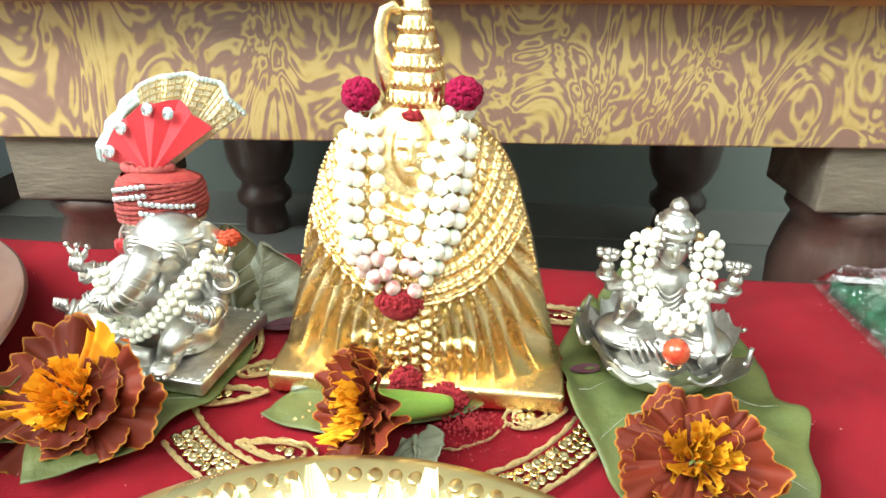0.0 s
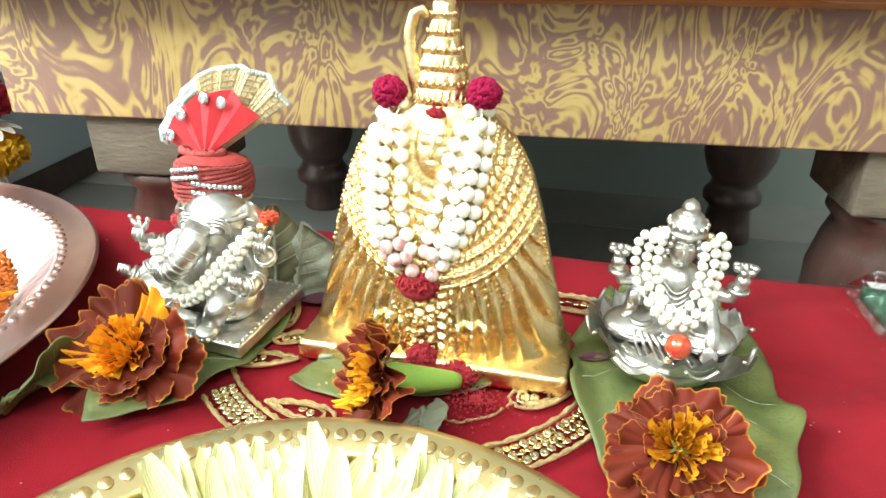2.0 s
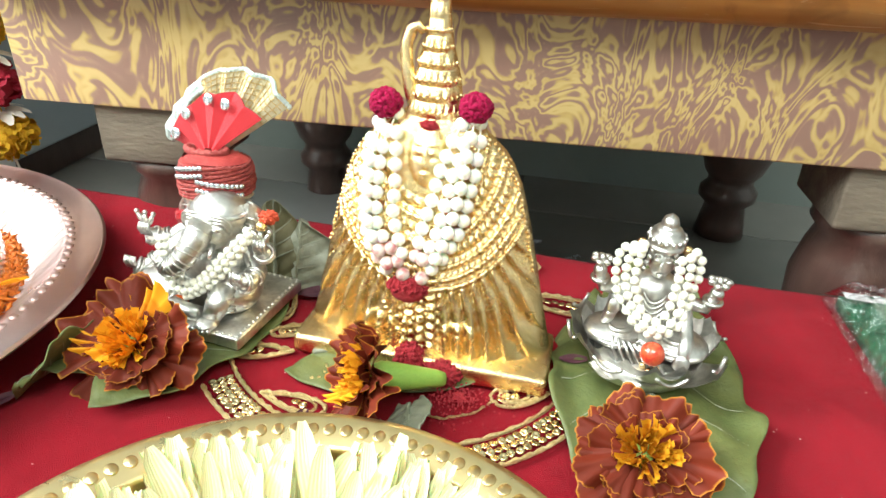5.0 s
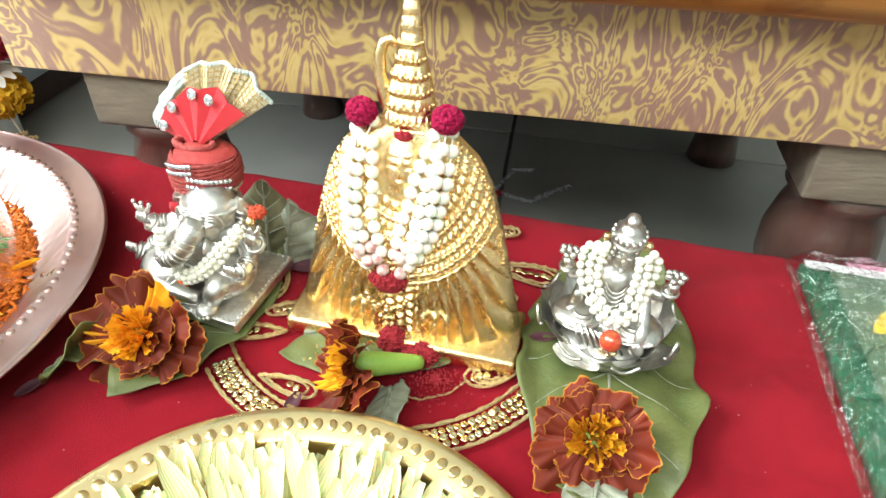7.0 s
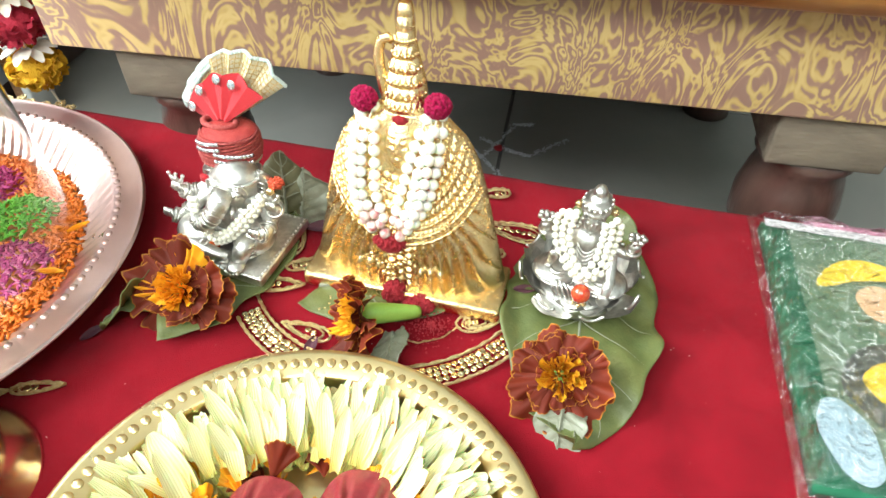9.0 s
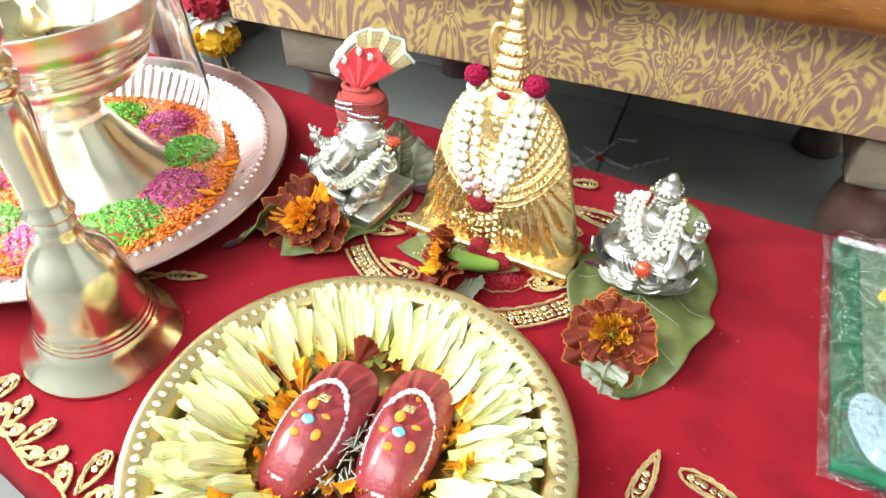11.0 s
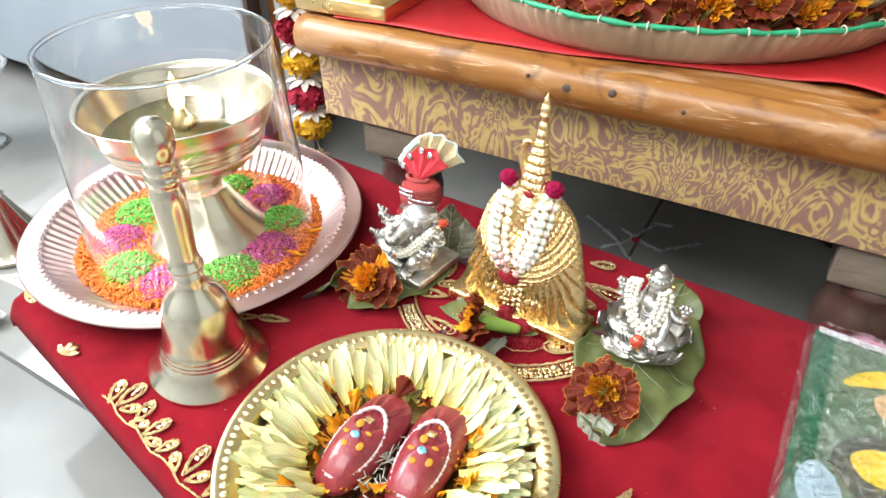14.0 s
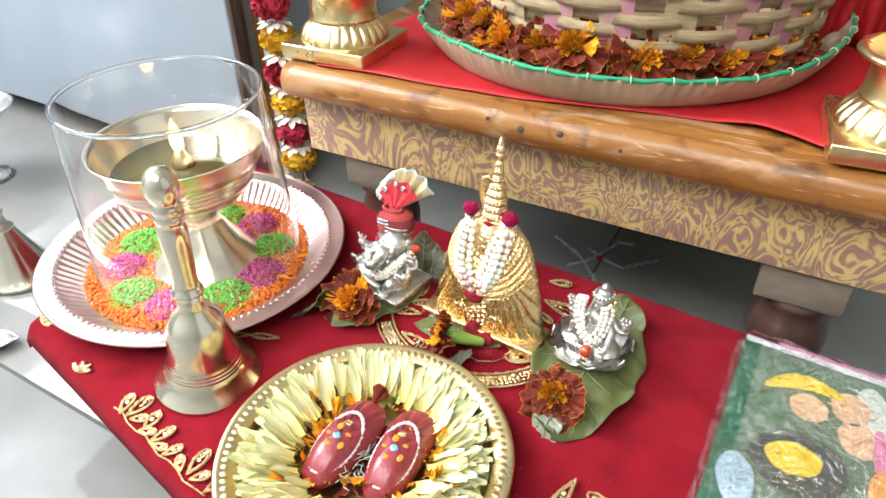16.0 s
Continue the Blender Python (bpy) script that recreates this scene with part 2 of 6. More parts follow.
TILE = mat("grey_floor_tile", (0.27, 0.26, 0.24), (0.21, 0.205, 0.19), 0.09, scale=9, fine=200, bump=0.02, rvar=0.04)
GROUT = mat("dark_grout", (0.12, 0.115, 0.11), None, 0.9, scale=80)
WALL = mat("painted_wall", (0.52, 0.53, 0.51), (0.46, 0.47, 0.45), 0.8, scale=6, fine=300, bump=0.15)
NORTH = mat("grey_green_paint", (0.24, 0.27, 0.25), (0.20, 0.225, 0.21), 0.75, scale=6, fine=300, bump=0.15)
CEILING = mat("white_ceiling", (0.8, 0.8, 0.78), None, 0.9, scale=5)
CORD = mat("gold_zari_cord", (0.85, 0.68, 0.38), (0.62, 0.44, 0.18), 0.33, 1.0, scale=700, fine=2600, bump=1.0)
SEQUIN = mat("gold_sequin", (0.85, 0.70, 0.42), (0.70, 0.52, 0.26), 0.2, 1.0, scale=500, per_object=0.2)
GLASS = glass_mat("clear_glass")
PLASTIC = glass_mat("clear_plastic_film", (0.97, 0.97, 0.97), 0.08, thin=True)
GEM = mat("rhinestone", (0.85, 0.88, 0.92), (0.5, 0.55, 0.62), 0.08, 0.85, scale=900)
BLUE_GEM = mat("blue_rhinestone", (0.05, 0.35, 0.55), (0.35, 0.7, 0.85), 0.08, 0.3, scale=700, coat=1.0)

# ---- mesh tools ----


class Geo:
    """Collects vertices, faces and UVs, then becomes one mesh."""

    def __init__(self):
        self.v, self.f, self.uv = [], [], []

    def add(self, v, f, uv=None, m=None):
        o = len(self.v)
        self.v += [tuple(m @ Vector(p)) for p in v] if m else [tuple(p) for p in v]
        self.f += [tuple(i + o for i in q) for q in f]
        self.uv += list(uv) if uv else [(0.5, 0.5)] * len(v)
        return self

    def surface(self, fn, nu, nv, close_u=False, m=None):
        """fn(a, b) for a, b in 0..1 over a grid."""
        v, uv = [], []
        for j in range(nv + 1):
            for i in range(nu + (0 if close_u else 1)):
                a, b = i / nu, j / nv
                v.append(fn(a, b))
                uv.append((a, b))
        w = nu if close_u else nu + 1
        f = []
        for j in range(nv):
            for i in range(nu):
                k = (i + 1) % w
                f.append((j * w + i, j * w + k, (j + 1) * w + k, (j + 1) * w + i))
        return self.add(v, f, uv, m)

    def lathe(self, profile, seg=48, m=None, cap=True):
        v, f = [], []
        for r, z in profile:
            for i in range(seg):
                a = math.tau * i / seg
                v.append((r * math.cos(a), r * math.sin(a), z))
        for j in range(len(profile) - 1):
            for i in range(seg):
                k = (i + 1) % seg
                f.append((j * seg + i, j * seg + k, (j + 1) * seg + k, (j + 1) * seg + i))
        if cap:
            f.append(tuple(range(seg - 1, -1, -1)))
            f.append(tuple((len(profile) - 1) * seg + i for i in range(seg)))
        return self.add(v, f, None, m)

    def ball(self, c, r, seg=12, rings=8, m=None):
        """An ellipsoid at c with the radii r (a number or three)."""
        r = (r, r, r) if isinstance(r, (int, float)) else r
        v = [(c[0], c[1], c[2] - r[2])]
        for j in range(1, rings):
            p = math.pi * j / rings
            for i in range(seg):
                a = math.tau * i / seg
                v.append((c[0] + r[0] * math.sin(p) * math.cos(a), c[1] + r[1] * math.sin(p) * math.sin(a), c[2] - r[2] * math.cos(p)))
        v.append((c[0], c[1], c[2] + r[2]))
        n = len(v) - 1
        f = [(0, 1 + (i + 1) % seg, 1 + i) for i in range(seg)]
        for j in range(rings - 2):
            for i in range(seg):
                k = (i + 1) % seg
                f.append((1 + j * seg + i, 1 + j * seg + k, 1 + (j + 1) * seg + k, 1 + (j + 1) * seg + i))
        f += [(n, 1 + (rings - 2) * seg + i, 1 + (rings - 2) * seg + (i + 1) % seg) for i in range(seg)]
        return self.add(v, f, None, m)

    def tube(self, pts, r, seg=6, closed=False, m=None):
        """A tube along pts; r is a number or one radius a point."""
        pts = [Vector(p) for p in pts]
        n = len(pts)
        rr = [r] * n if isinstance(r, (int, float)) else r
        v, f = [], []
        side = None
        for i, p in enumerate(pts):
            d = (pts[(i + 1) % n] - pts[i - 1]) if closed else (pts[min(i + 1, n - 1)] - pts[max(i - 1, 0)])
            d = d.normalized() if d.length > 1e-9 else Vector((0, 0, 1))
            if side is None:
                side = d.cross(Vector((0, 0, 1))) if abs(d.z) < 0.9 else d.cross(Vector((1, 0, 0)))
            side = (side - d * side.dot(d)).normalized()
            up = d.cross(side)
            for k in range(seg):
                a = math.tau * k / seg
                v.append(p + (side * math.cos(a) + up * math.sin(a)) * rr[i])
        for i in range(n if closed else n - 1):
            j = (i + 1) % n
            for k in range(seg):
                q = (k + 1) % seg
                f.append((i * seg + k, i * seg + q, j * seg + q, j * seg + k))
        if not closed:
            f += [tuple(range(seg - 1, -1, -1)), tuple((n - 1) * seg + k for k in range(seg))]
        return self.add(v, f, None, m)

    def box(self, c, s, bevel=0.0, m=None):
        bm = bmesh.new()
        bmesh.ops.create_cube(bm, size=1, matrix=Matrix.Translation(c) @ Matrix.Diagonal((*s, 1)))
        if bevel:
            bmesh.ops.bevel(bm, geom=list(bm.edges), offset=bevel, segments=3, affect="EDGES", profile=0.5)
        bm.verts.index_update()
        self.add([tuple(x.co) for x in bm.verts], [[x.index for x in q.verts] for q in bm.faces], None, m)
        bm.free()
        return self

    def mesh(self, name, material=None, smooth=True):
        me = bpy.data.meshes.new(name)
        me.from_pydata(self.v, [], self.f)
        layer = me.uv_layers.new(name="UVMap")
        idx = np.empty(len(me.loops), dtype=np.int32)
        me.loops.foreach_get("vertex_index", idx)
        layer.data.foreach_set("uv", np.array(self.uv, dtype=np.float32)[idx].ravel())
        me.polygons.foreach_set("use_smooth", [smooth] * len(me.polygons))
        if material:
            me.materials.append(material)
        return me


def thing(name, label, category, m=None, group="", kind=""):
    ob = new(name)
    ob.empty_display_size = 0.02
    if m:
        ob.matrix_world = m
    return tagged(ob, label, category, group, kind)


def part(name, geo, material, parent, label="", m=None, smooth=True):
    me = geo if isinstance(geo, bpy.types.Mesh) else geo.mesh(name, material, smooth)
    ob = new(name, me)
    ob.parent = parent
    if m:
        ob.matrix_basis = m
    return tagged(ob, label) if label else ob


def solo(name, geo, material, label, category, m=None, kind="", smooth=True, group=""):
    ob = new(name, geo.mesh(name, material, smooth))
    if m:
        ob.matrix_world = m
    return tagged(ob, label, category, group, kind)


def thicken(ob, t, offset=0.0):
    s = ob.modifiers.new("thickness", "SOLIDIFY")
    s.thickness, s.offset = t, offset
    return ob


def smoothstep(a, b, x):
    t = max(0.0, min(1.0, (x - a) / (b - a)))
    return t * t * (3 - 2 * t)


def curve_of(keys, x):
    """Linear-smooth interpolation in a list of (x, value)."""
    if x <= keys[0][0]:
        return keys[0][1]
    for (x0, y0), (x1, y1) in zip(keys, keys[1:]):
        if x <= x1:
            return y0 + (y1 - y0) * (x - x0) / (x1 - x0)
    return keys[-1][1]


def arc(cx, cy, rx, ry, a0, a1, n, z=0.0, turn=0.0):
    out = []
    for i in range(n + 1):
        a = radians(a0 + (a1 - a0) * i / n)
        x, y = rx * math.cos(a), ry * math.sin(a)
        c, s = math.cos(radians(turn)), math.sin(radians(turn))
        out.append((cx + x * c - y * s, cy + x * s + y * c, z))
    return out

# ---- the room ----
X0, X1, Y0, Y1, TOP = -1.75, 1.7, -1.0, 0.72, 2.3


def slab(name, x0, x1, y0, y1, z0, z1, material, label, category):
    g = Geo().box(((x0 + x1) / 2, (y0 + y1) / 2, (z0 + z1) / 2), (x1 - x0, y1 - y0, z1 - z0))
    return solo(name, g, material, label, category, kind="structure", smooth=False)


slab("floor", X0 - 0.1, X1 + 0.1, Y0 - 0.1, Y1 + 0.1, FLOOR - 0.06, FLOOR - 0.003, GROUT, "dark grout bed under grey floor tiles", "floor")
slab("ceiling", X0 - 0.1, X1 + 0.1, Y0 - 0.1, Y1 + 0.1, TOP, TOP + 0.1, CEILING, "plain white ceiling", "ceiling")
slab("wall_north", X0 - 0.1, X1 + 0.1, Y1, Y1 + 0.1, FLOOR, TOP, NORTH, "grey-green painted wall behind the table", "wall")
slab("wall_east", X1, X1 + 0.1, Y0, Y1, FLOOR, TOP, WALL, "pale painted side wall", "wall")


def wall_with_window(name, along_x, at, lo, hi, w0, w1, z0, z1):
    g = Geo()
    for a0, a1, b0, b1 in ((lo, w0, FLOOR, TOP), (w1, hi, FLOOR, TOP), (w0, w1, FLOOR, z0), (w0, w1, z1, TOP)):
        c, s = (a0 + a1) / 2, a1 - a0
        g.box((c, at, (b0 + b1) / 2) if along_x else (at, c, (b0 + b1) / 2), (s, 0.1, b1 - b0) if along_x else (0.1, s, b1 - b0))
    return solo(name, g, WALL, "unseen pale painted wall with a window opening", "wall", kind="structure", smooth=False)


wall_with_window("wall_west", False, X0 - 0.05, Y0, Y1, -0.85, 0.45, 0.8, 2.1)
# Unseen wall, set close with a high opening so the under-table floor stays shaded.
wall_with_window("wall_south", True, Y0 - 0.05, X0 - 0.1, X1 + 0.1, -1.05, 0.75, 1.22, 2.1)

# ---- the low table with the marbled apron ----
table = thing("low_table", "low wooden table with marbled paper apron and turned legs", "table", pose(0.0115, 0, 0, 0, -1.35, 0))


def turned_leg():
    g = Geo()
    prof = [(0.024, 0.034), (0.03, 0.03), (0.031, 0.024), (0.026, 0.018), (0.030, 0.006), (0.0335, -0.012), (0.0325, -0.03), (0.027, -0.046),
            (0.021, -0.054), (0.022, -0.06), (0.027, -0.066), (0.027, -0.074), (0.019, -0.082), (0.022, -0.1), (0.024, FLOOR - 0.004)]
    return g.lathe([(r, z) for r, z in reversed(prof)], 32)


leg_mesh = turned_leg().mesh("leg", WOOD_DARK)
block_mesh = Geo().box((0, 0, 0.049), (0.066, 0.062, 0.036), 0.002).mesh("leg_block", WOOD_RAW)
for lx in (-0.2, 0.214):
    for ly in (0.349, 0.62):
        leg = part("leg", leg_mesh, None, table, "dark turned leg", Matrix.Translation((lx, ly, 0)))
        part("leg_block", block_mesh, None, leg, "bare worn wooden block")
part("apron", Geo().box((0, 0.322, 0.099), (0.548, 0.016, 0.066), 0.0015), MARBLED, table, "ochre and brown marbled paper apron")
for sx in (-1, 1):
    part("side_apron", Geo().box((sx * 0.266, 0.5, 0.099), (0.014, 0.338, 0.066), 0.0015), MARBLED, table)
part("back_apron", Geo().box((0, 0.67, 0.099), (0.548, 0.016, 0.066), 0.0015), MARBLED, table)


def board():
    """The top board: a long rounded nose in front, a flat top behind."""
    sec = [(0.327, 0.131), (0.314, 0.131)]
    for i in range(11):
        a = radians(-90 + 180 * i / 10)
        sec.append((0.303 - 0.014 * math.cos(a), 0.1475 + 0.0165 * math.sin(a)))
    sec += [(0.32, 0.1645), (0.69, 0.1645), (0.69, 0.131)]
    g = Geo()
    n = len(sec)

    def pt(i, k):
        x = -0.2775 + 0.555 * i / 40
        y, z = sec[k]
        w = 0.0008 * noise.noise(Vector((x * 14, y * 5, 1)))
        return (x, y + w, z + w)
    v = [pt(i, k) for i in range(41) for k in range(n)]
    f = [(i * n + k, (i + 1) * n + k, (i + 1) * n + (k + 1) % n, i * n + (k + 1) % n) for i in range(40) for k in range(n)]
    f += [tuple(range(n)), tuple(40 * n + k for k in range(n - 1, -1, -1))]
    return g.add(v, f)


top_board = part("top_board", board(), WOOD, table, "worn orange-brown varnished top board with a rounded nose")
KNOT = mat("dark_knot", (0.05, 0.035, 0.03), (0.12, 0.07, 0.04), 0.7, scale=400, bump=0.6)
for kx, kz, kr in ((-0.021, 0.150, 0.0045), (0.0125, 0.153, 0.0035), (0.062, 0.150, 0.002), (-0.052, 0.1545, 0.0018)):
    part("knot", Geo().ball((kx, 0.2903, kz), (kr, 0.0016, kr * 0.9), 10, 6), KNOT, top_board, "dark knot in the wood")

# ---- the red velvet cloth on its low stool ----
CL = {"fl": (-0.350, 0.021), "fr": (0.56, -0.158), "bl": (-0.405, 0.335), "br": (0.56, 0.300)}


def cloth_point(a, b):
    u, v = -0.015 + 1.03 * a, -0.024 + 1.06 * b
    x = (1 - v) * ((1 - u) * CL["fl"][0] + u * CL["fr"][0]) + v * ((1 - u) * CL["bl"][0] + u * CL["br"][0])
    y = (1 - v) * ((1 - u) * CL["fl"][1] + u * CL["fr"][1]) + v * ((1 - u) * CL["bl"][1] + u * CL["br"][1])
    out = max(0.0, -u * 0.9, (u - 1) * 0.9, -v * 0.35, (v - 1) * 0.33)
    z = -1.9 * out - 30 * out * out
    z += 0.0011 * noise.noise(Vector((x * 16, y * 16, 0))) - 0.0009
    fold = noise.noise(Vector((x * 7 + y * 11, y * 4 - x * 2, 4)))
    z += 0.0028 * max(0.0, 1 - abs(fold) * 6) * smoothstep(0.13, 0.0, y + 0.2 * x + 0.02)
    z += 0.0008 * max(0.0, 1 - abs(noise.noise(Vector((x * 9 - y * 6, y * 7, 9)))) * 10)
    z += 0.002 * out / 0.016 * math.sin(x * 60 + y * 30) * 0.5
    return (x, y, z - 0.0006)


cloth = solo("altar_cloth", Geo().surface(cloth_point, 190, 90), VELVET, "deep red velvet cloth with gold embroidery over a low stool", "cloth")
thicken(cloth, 0.0012, -1)
stool = thing("low_stool", "plain low wooden stool hidden under the red cloth", "stool")
part("stool_top", Geo().box((0.09, 0.135, -0.013), (0.84, 0.28, 0.018), 0.003, Matrix.Rotation(radians(-6), 4, "Z")), WOOD_DARK, stool)
for px, py in ((-0.28, 0.08), (-0.26, 0.29), (0.42, -0.02), (0.45, 0.2)):
    part("leg", Geo().box((px, py, (FLOOR - 0.02) / 2), (0.04, 0.04, -FLOOR - 0.02), 0.002), WOOD_DARK, stool)

# ---- the brass plate with the slippers ----


def dish(r, rise, lip, t=0.0012, base=0.7):
    """A dish profile: flat bottom, sloping wall, a flat lip with a rolled edge."""
    up = [(0.0005, t), (r * base, t), (r * base + 0.006, t + 0.002), (r - lip - 0.002, rise - 0.002), (r - lip, rise), (r - 0.002, rise + 0.001), (r, rise + 0.0015),
          (r + 0.0012, rise), (r, rise - 0.0015), (r - lip, rise - 0.002), (r * base + 0.006, 0.0005), (r * base, 0.0), (0.0005, 0.0)]
    return up


PX, PY = -0.0095, 0.045
plate = thing("brass_plate", "round brass plate with a beaded rim on the red cloth", "plate", pose(PX, PY, 0.0006))
part("dish", Geo().lathe(dish(0.099, 0.019, 0.0125, base=0.82), 96), BRASS, plate, "polished brass dish")
dimple = Geo().ball((0, 0, 0), (0.0021, 0.0028, 0.0007), 10, 6).mesh("rim_bead", BRASS)
for i in range(104):
    a = math.tau * i / 104
    part("rim_bead", dimple, None, plate, m=pose(0.0925 * math.cos(a), 0.0925 * math.sin(a), 0.0196, rz=math.degrees(a) + 90))

# ---- the large rosy plate with the oil lamp ----
QX, QY = -0.288, 0.161
big = thing("large_plate", "large rosy metal plate with a fluted rim under the oil lamp", "plate", pose(QX, QY, 0.0006))


def fluted(a, b):
    prof = dish(0.141, 0.020, 0.0165, base=0.70)
    k = b * (len(prof) - 1)
    i = min(int(k), len(prof) - 2)
    r = prof[i][0] + (prof[i + 1][0] - prof[i][0]) * (k - i)
    z = prof[i][1] + (prof[i + 1][1] - prof[i][1]) * (k - i)
    flute = smoothstep(0.0985, 0.103, r) * smoothstep(0.1255, 0.1215, r)
    z += 0.0010 * flute * math.cos(math.tau * a * 90)
    return (r * math.cos(math.tau * a), r * math.sin(math.tau * a), z)


part("dish", Geo().surface(fluted, 540, 48, close_u=True), COPPER, big, "rosy metal dish with a fluted rim")
g = Geo()
for i in range(120):
    a = math.tau * i / 120
    g.ball((0.1268 * math.cos(a), 0.1268 * math.sin(a), 0.0203), (0.0022, 0.0022, 0.0011), 7, 5)
part("beading", g, COPPER, big, "row of small raised beads inside the rim")

lamp = thing("oil_lamp", "pale brass oil lamp bowl on a footed stem, lit", "oil lamp", pose(-0.284, 0.166, -0.001))
part("foot", Geo().lathe([(0.056, 0.0), (0.056, 0.003), (0.050, 0.008), (0.040, 0.018), (0.029, 0.033), (0.022, 0.045), (0.018, 0.05), (0.02, 0.053), (0.018, 0.056),
                          (0.012, 0.06), (0.011, 0.068), (0.016, 0.073)], 64), PALE_BRASS, lamp)
bowl_prof = [(0.012, 0.070), (0.03, 0.071), (0.048, 0.078), (0.0585, 0.089), (0.0622, 0.099), (0.0612, 0.1), (0.0632, 0.1012), (0.0640, 0.1035), (0.0630, 0.1045), (0.0650, 0.1055), (0.0660, 0.108), (0.0650, 0.109), (0.0668, 0.1102),
             (0.0705, 0.118), (0.0745, 0.130), (0.0758, 0.1315), (0.0745, 0.132), (0.0715, 0.126), (0.067, 0.115), (0.056, 0.096), (0.045, 0.087), (0.02, 0.079), (0.001, 0.079)]
bowl = part("bowl", Geo().lathe(bowl_prof, 80), PALE_BRASS, lamp, "pale brass bowl with turned rings")
OIL = mat("lamp_oil", (0.10, 0.09, 0.03), (0.07, 0.06, 0.02), 0.04, scale=20, rvar=0.01, spec=0.25)
part("oil", Geo().lathe([(0.0605, 0.1045), (0.0612, 0.1055), (0.0005, 0.1055)], 64), OIL, bowl, "dark oil with a mirror surface")
part("wick_holder", Geo().lathe([(0.008, 0.104), (0.010, 0.110), (0.006, 0.116), (0.004, 0.121), (0.001, 0.123)], 20), BRASS, lamp, "small brass wick holder")
FLAME = glow("flame", (1.0, 0.56, 0.18), 9.0)
part("flame", Geo().lathe([(0.0008, 0.119), (0.0042, 0.123), (0.0058, 0.128), (0.0052, 0.134), (0.0034, 0.141), (0.0015, 0.147), (0.0002, 0.151)], 16), FLAME, lamp, "bright yellow-orange flame")
chimney = thing("glass_chimney", "clear glass wind shield round the oil lamp", "glass shield", pose(-0.286, 0.163, 0.0035))
pane = part("glass_wall", Geo().lathe([(0.0945, 0.0), (0.0956, 0.0), (0.0957, 0.0006), (0.0956, 0.0016), (0.0955, 0.003), (0.0836, 0.1680), (0.08355, 0.1686), (0.0835, 0.1690), (0.0820, 0.1690), (0.08205, 0.1686), (0.0821, 0.1680), (0.0934, 0.003), (0.0935, 0.0016), (0.0936, 0.0006), (0.0945, 0.0)], 96, cap=False), GLASS, chimney, "clear flaring glass wall")
lip = part("glass_rim", Geo().tube([(0.0828 * math.cos(math.tau * i / 96), 0.0828 * math.sin(math.tau * i / 96), 0.1708) for i in range(96)], 0.0016, 10, closed=True), GLASS, chimney, "thick rounded glass rim")
for ob in (pane, lip):
    ob.visible_shadow = False

# ---- the hand bell ----
bell = thing("hand_bell", "pale brass hand bell with a turned handle on the cloth", "bell", pose(-0.169, 0.054, 0.0004, 0, 3.5, 0))
part("bell_cup", Geo().lathe([(0.0385, 0.0), (0.0407, 0.0), (0.0414, 0.0010), (0.0405, 0.0022), (0.0378, 0.0050), (0.0346, 0.0090), (0.0320, 0.0135), (0.0300, 0.0180), (0.0293, 0.0186), (0.0297, 0.0193), (0.0290, 0.0204), (0.0283, 0.0210), (0.0287, 0.0217), (0.0280, 0.0228), (0.0273, 0.0234), (0.0276, 0.0241), (0.0268, 0.0254), (0.0258, 0.0290),
                              (0.0246, 0.036), (0.0239, 0.045), (0.0228, 0.052), (0.0208, 0.0585), (0.0204, 0.0595), (0.0178, 0.0640), (0.0140, 0.0685), (0.0108, 0.073), (0.0090, 0.079),
                              (0.0098, 0.088)], 72), PALE_BRASS, bell, "pale brass bell cup with turned lines")
part("handle", Geo().lathe([(0.0098, 0.088), (0.0112, 0.089), (0.0112, 0.0905), (0.0098, 0.0915), (0.0086, 0.100), (0.0090, 0.115), (0.0097, 0.132), (0.0100, 0.143), (0.0088, 0.148), (0.0083, 0.150),
                            (0.0098, 0.1515), (0.0100, 0.156), (0.0084, 0.1575), (0.0096, 0.159), (0.0096, 0.163), (0.0080, 0.165), (0.0088, 0.167), (0.0108, 0.172), (0.0112, 0.178), (0.0102, 0.184),
                            (0.0068, 0.1885), (0.003, 0.1905), (0.0005, 0.191)], 40), PALE_BRASS, bell, "turned brass handle with a rounded knob")

# ---- the gold idol (one plain statue mesh) ----
IDOL = pose(-0.004, 0.216, 0.0006, 0, 0, -3.6)
HALF = [(0.008, 0.0535), (0.012, 0.0525), (0.03, 0.0482), (0.048, 0.0440), (0.0615, 0.0408), (0.0775, 0.0360), (0.085, 0.0322), (0.09, 0.0287), (0.097, 0.0205), (0.1005, 0.0145), (0.103, 0.0108),
        (0.109, 0.0100), (0.115, 0.0092), (0.120, 0.0079), (0.127, 0.0060), (0.133, 0.0048), (0.139, 0.0041), (0.145, 0.0037), (0.1475, 0.0028), (0.1515, 0.0039), (0.156, 0.0038), (0.160, 0.0026), (0.164, 0.0012), (0.167, 0.0003)]
DEPTH = [(0.008, 0.0200), (0.03, 0.0195), (0.06, 0.0175), (0.085, 0.0145), (0.1, 0.0115), (0.115, 0.0098), (0.127, 0.0064), (0.139, 0.0044), (0.1475, 0.0028), (0.152, 0.0039), (0.16, 0.0026), (0.167, 0.0003)]


def lean(z):
    """The statue tips back and a little to one side: (x, y) of its axis at height z."""
    return 0.002 - 0.045 * z, 0.13 * (z - 0.01)


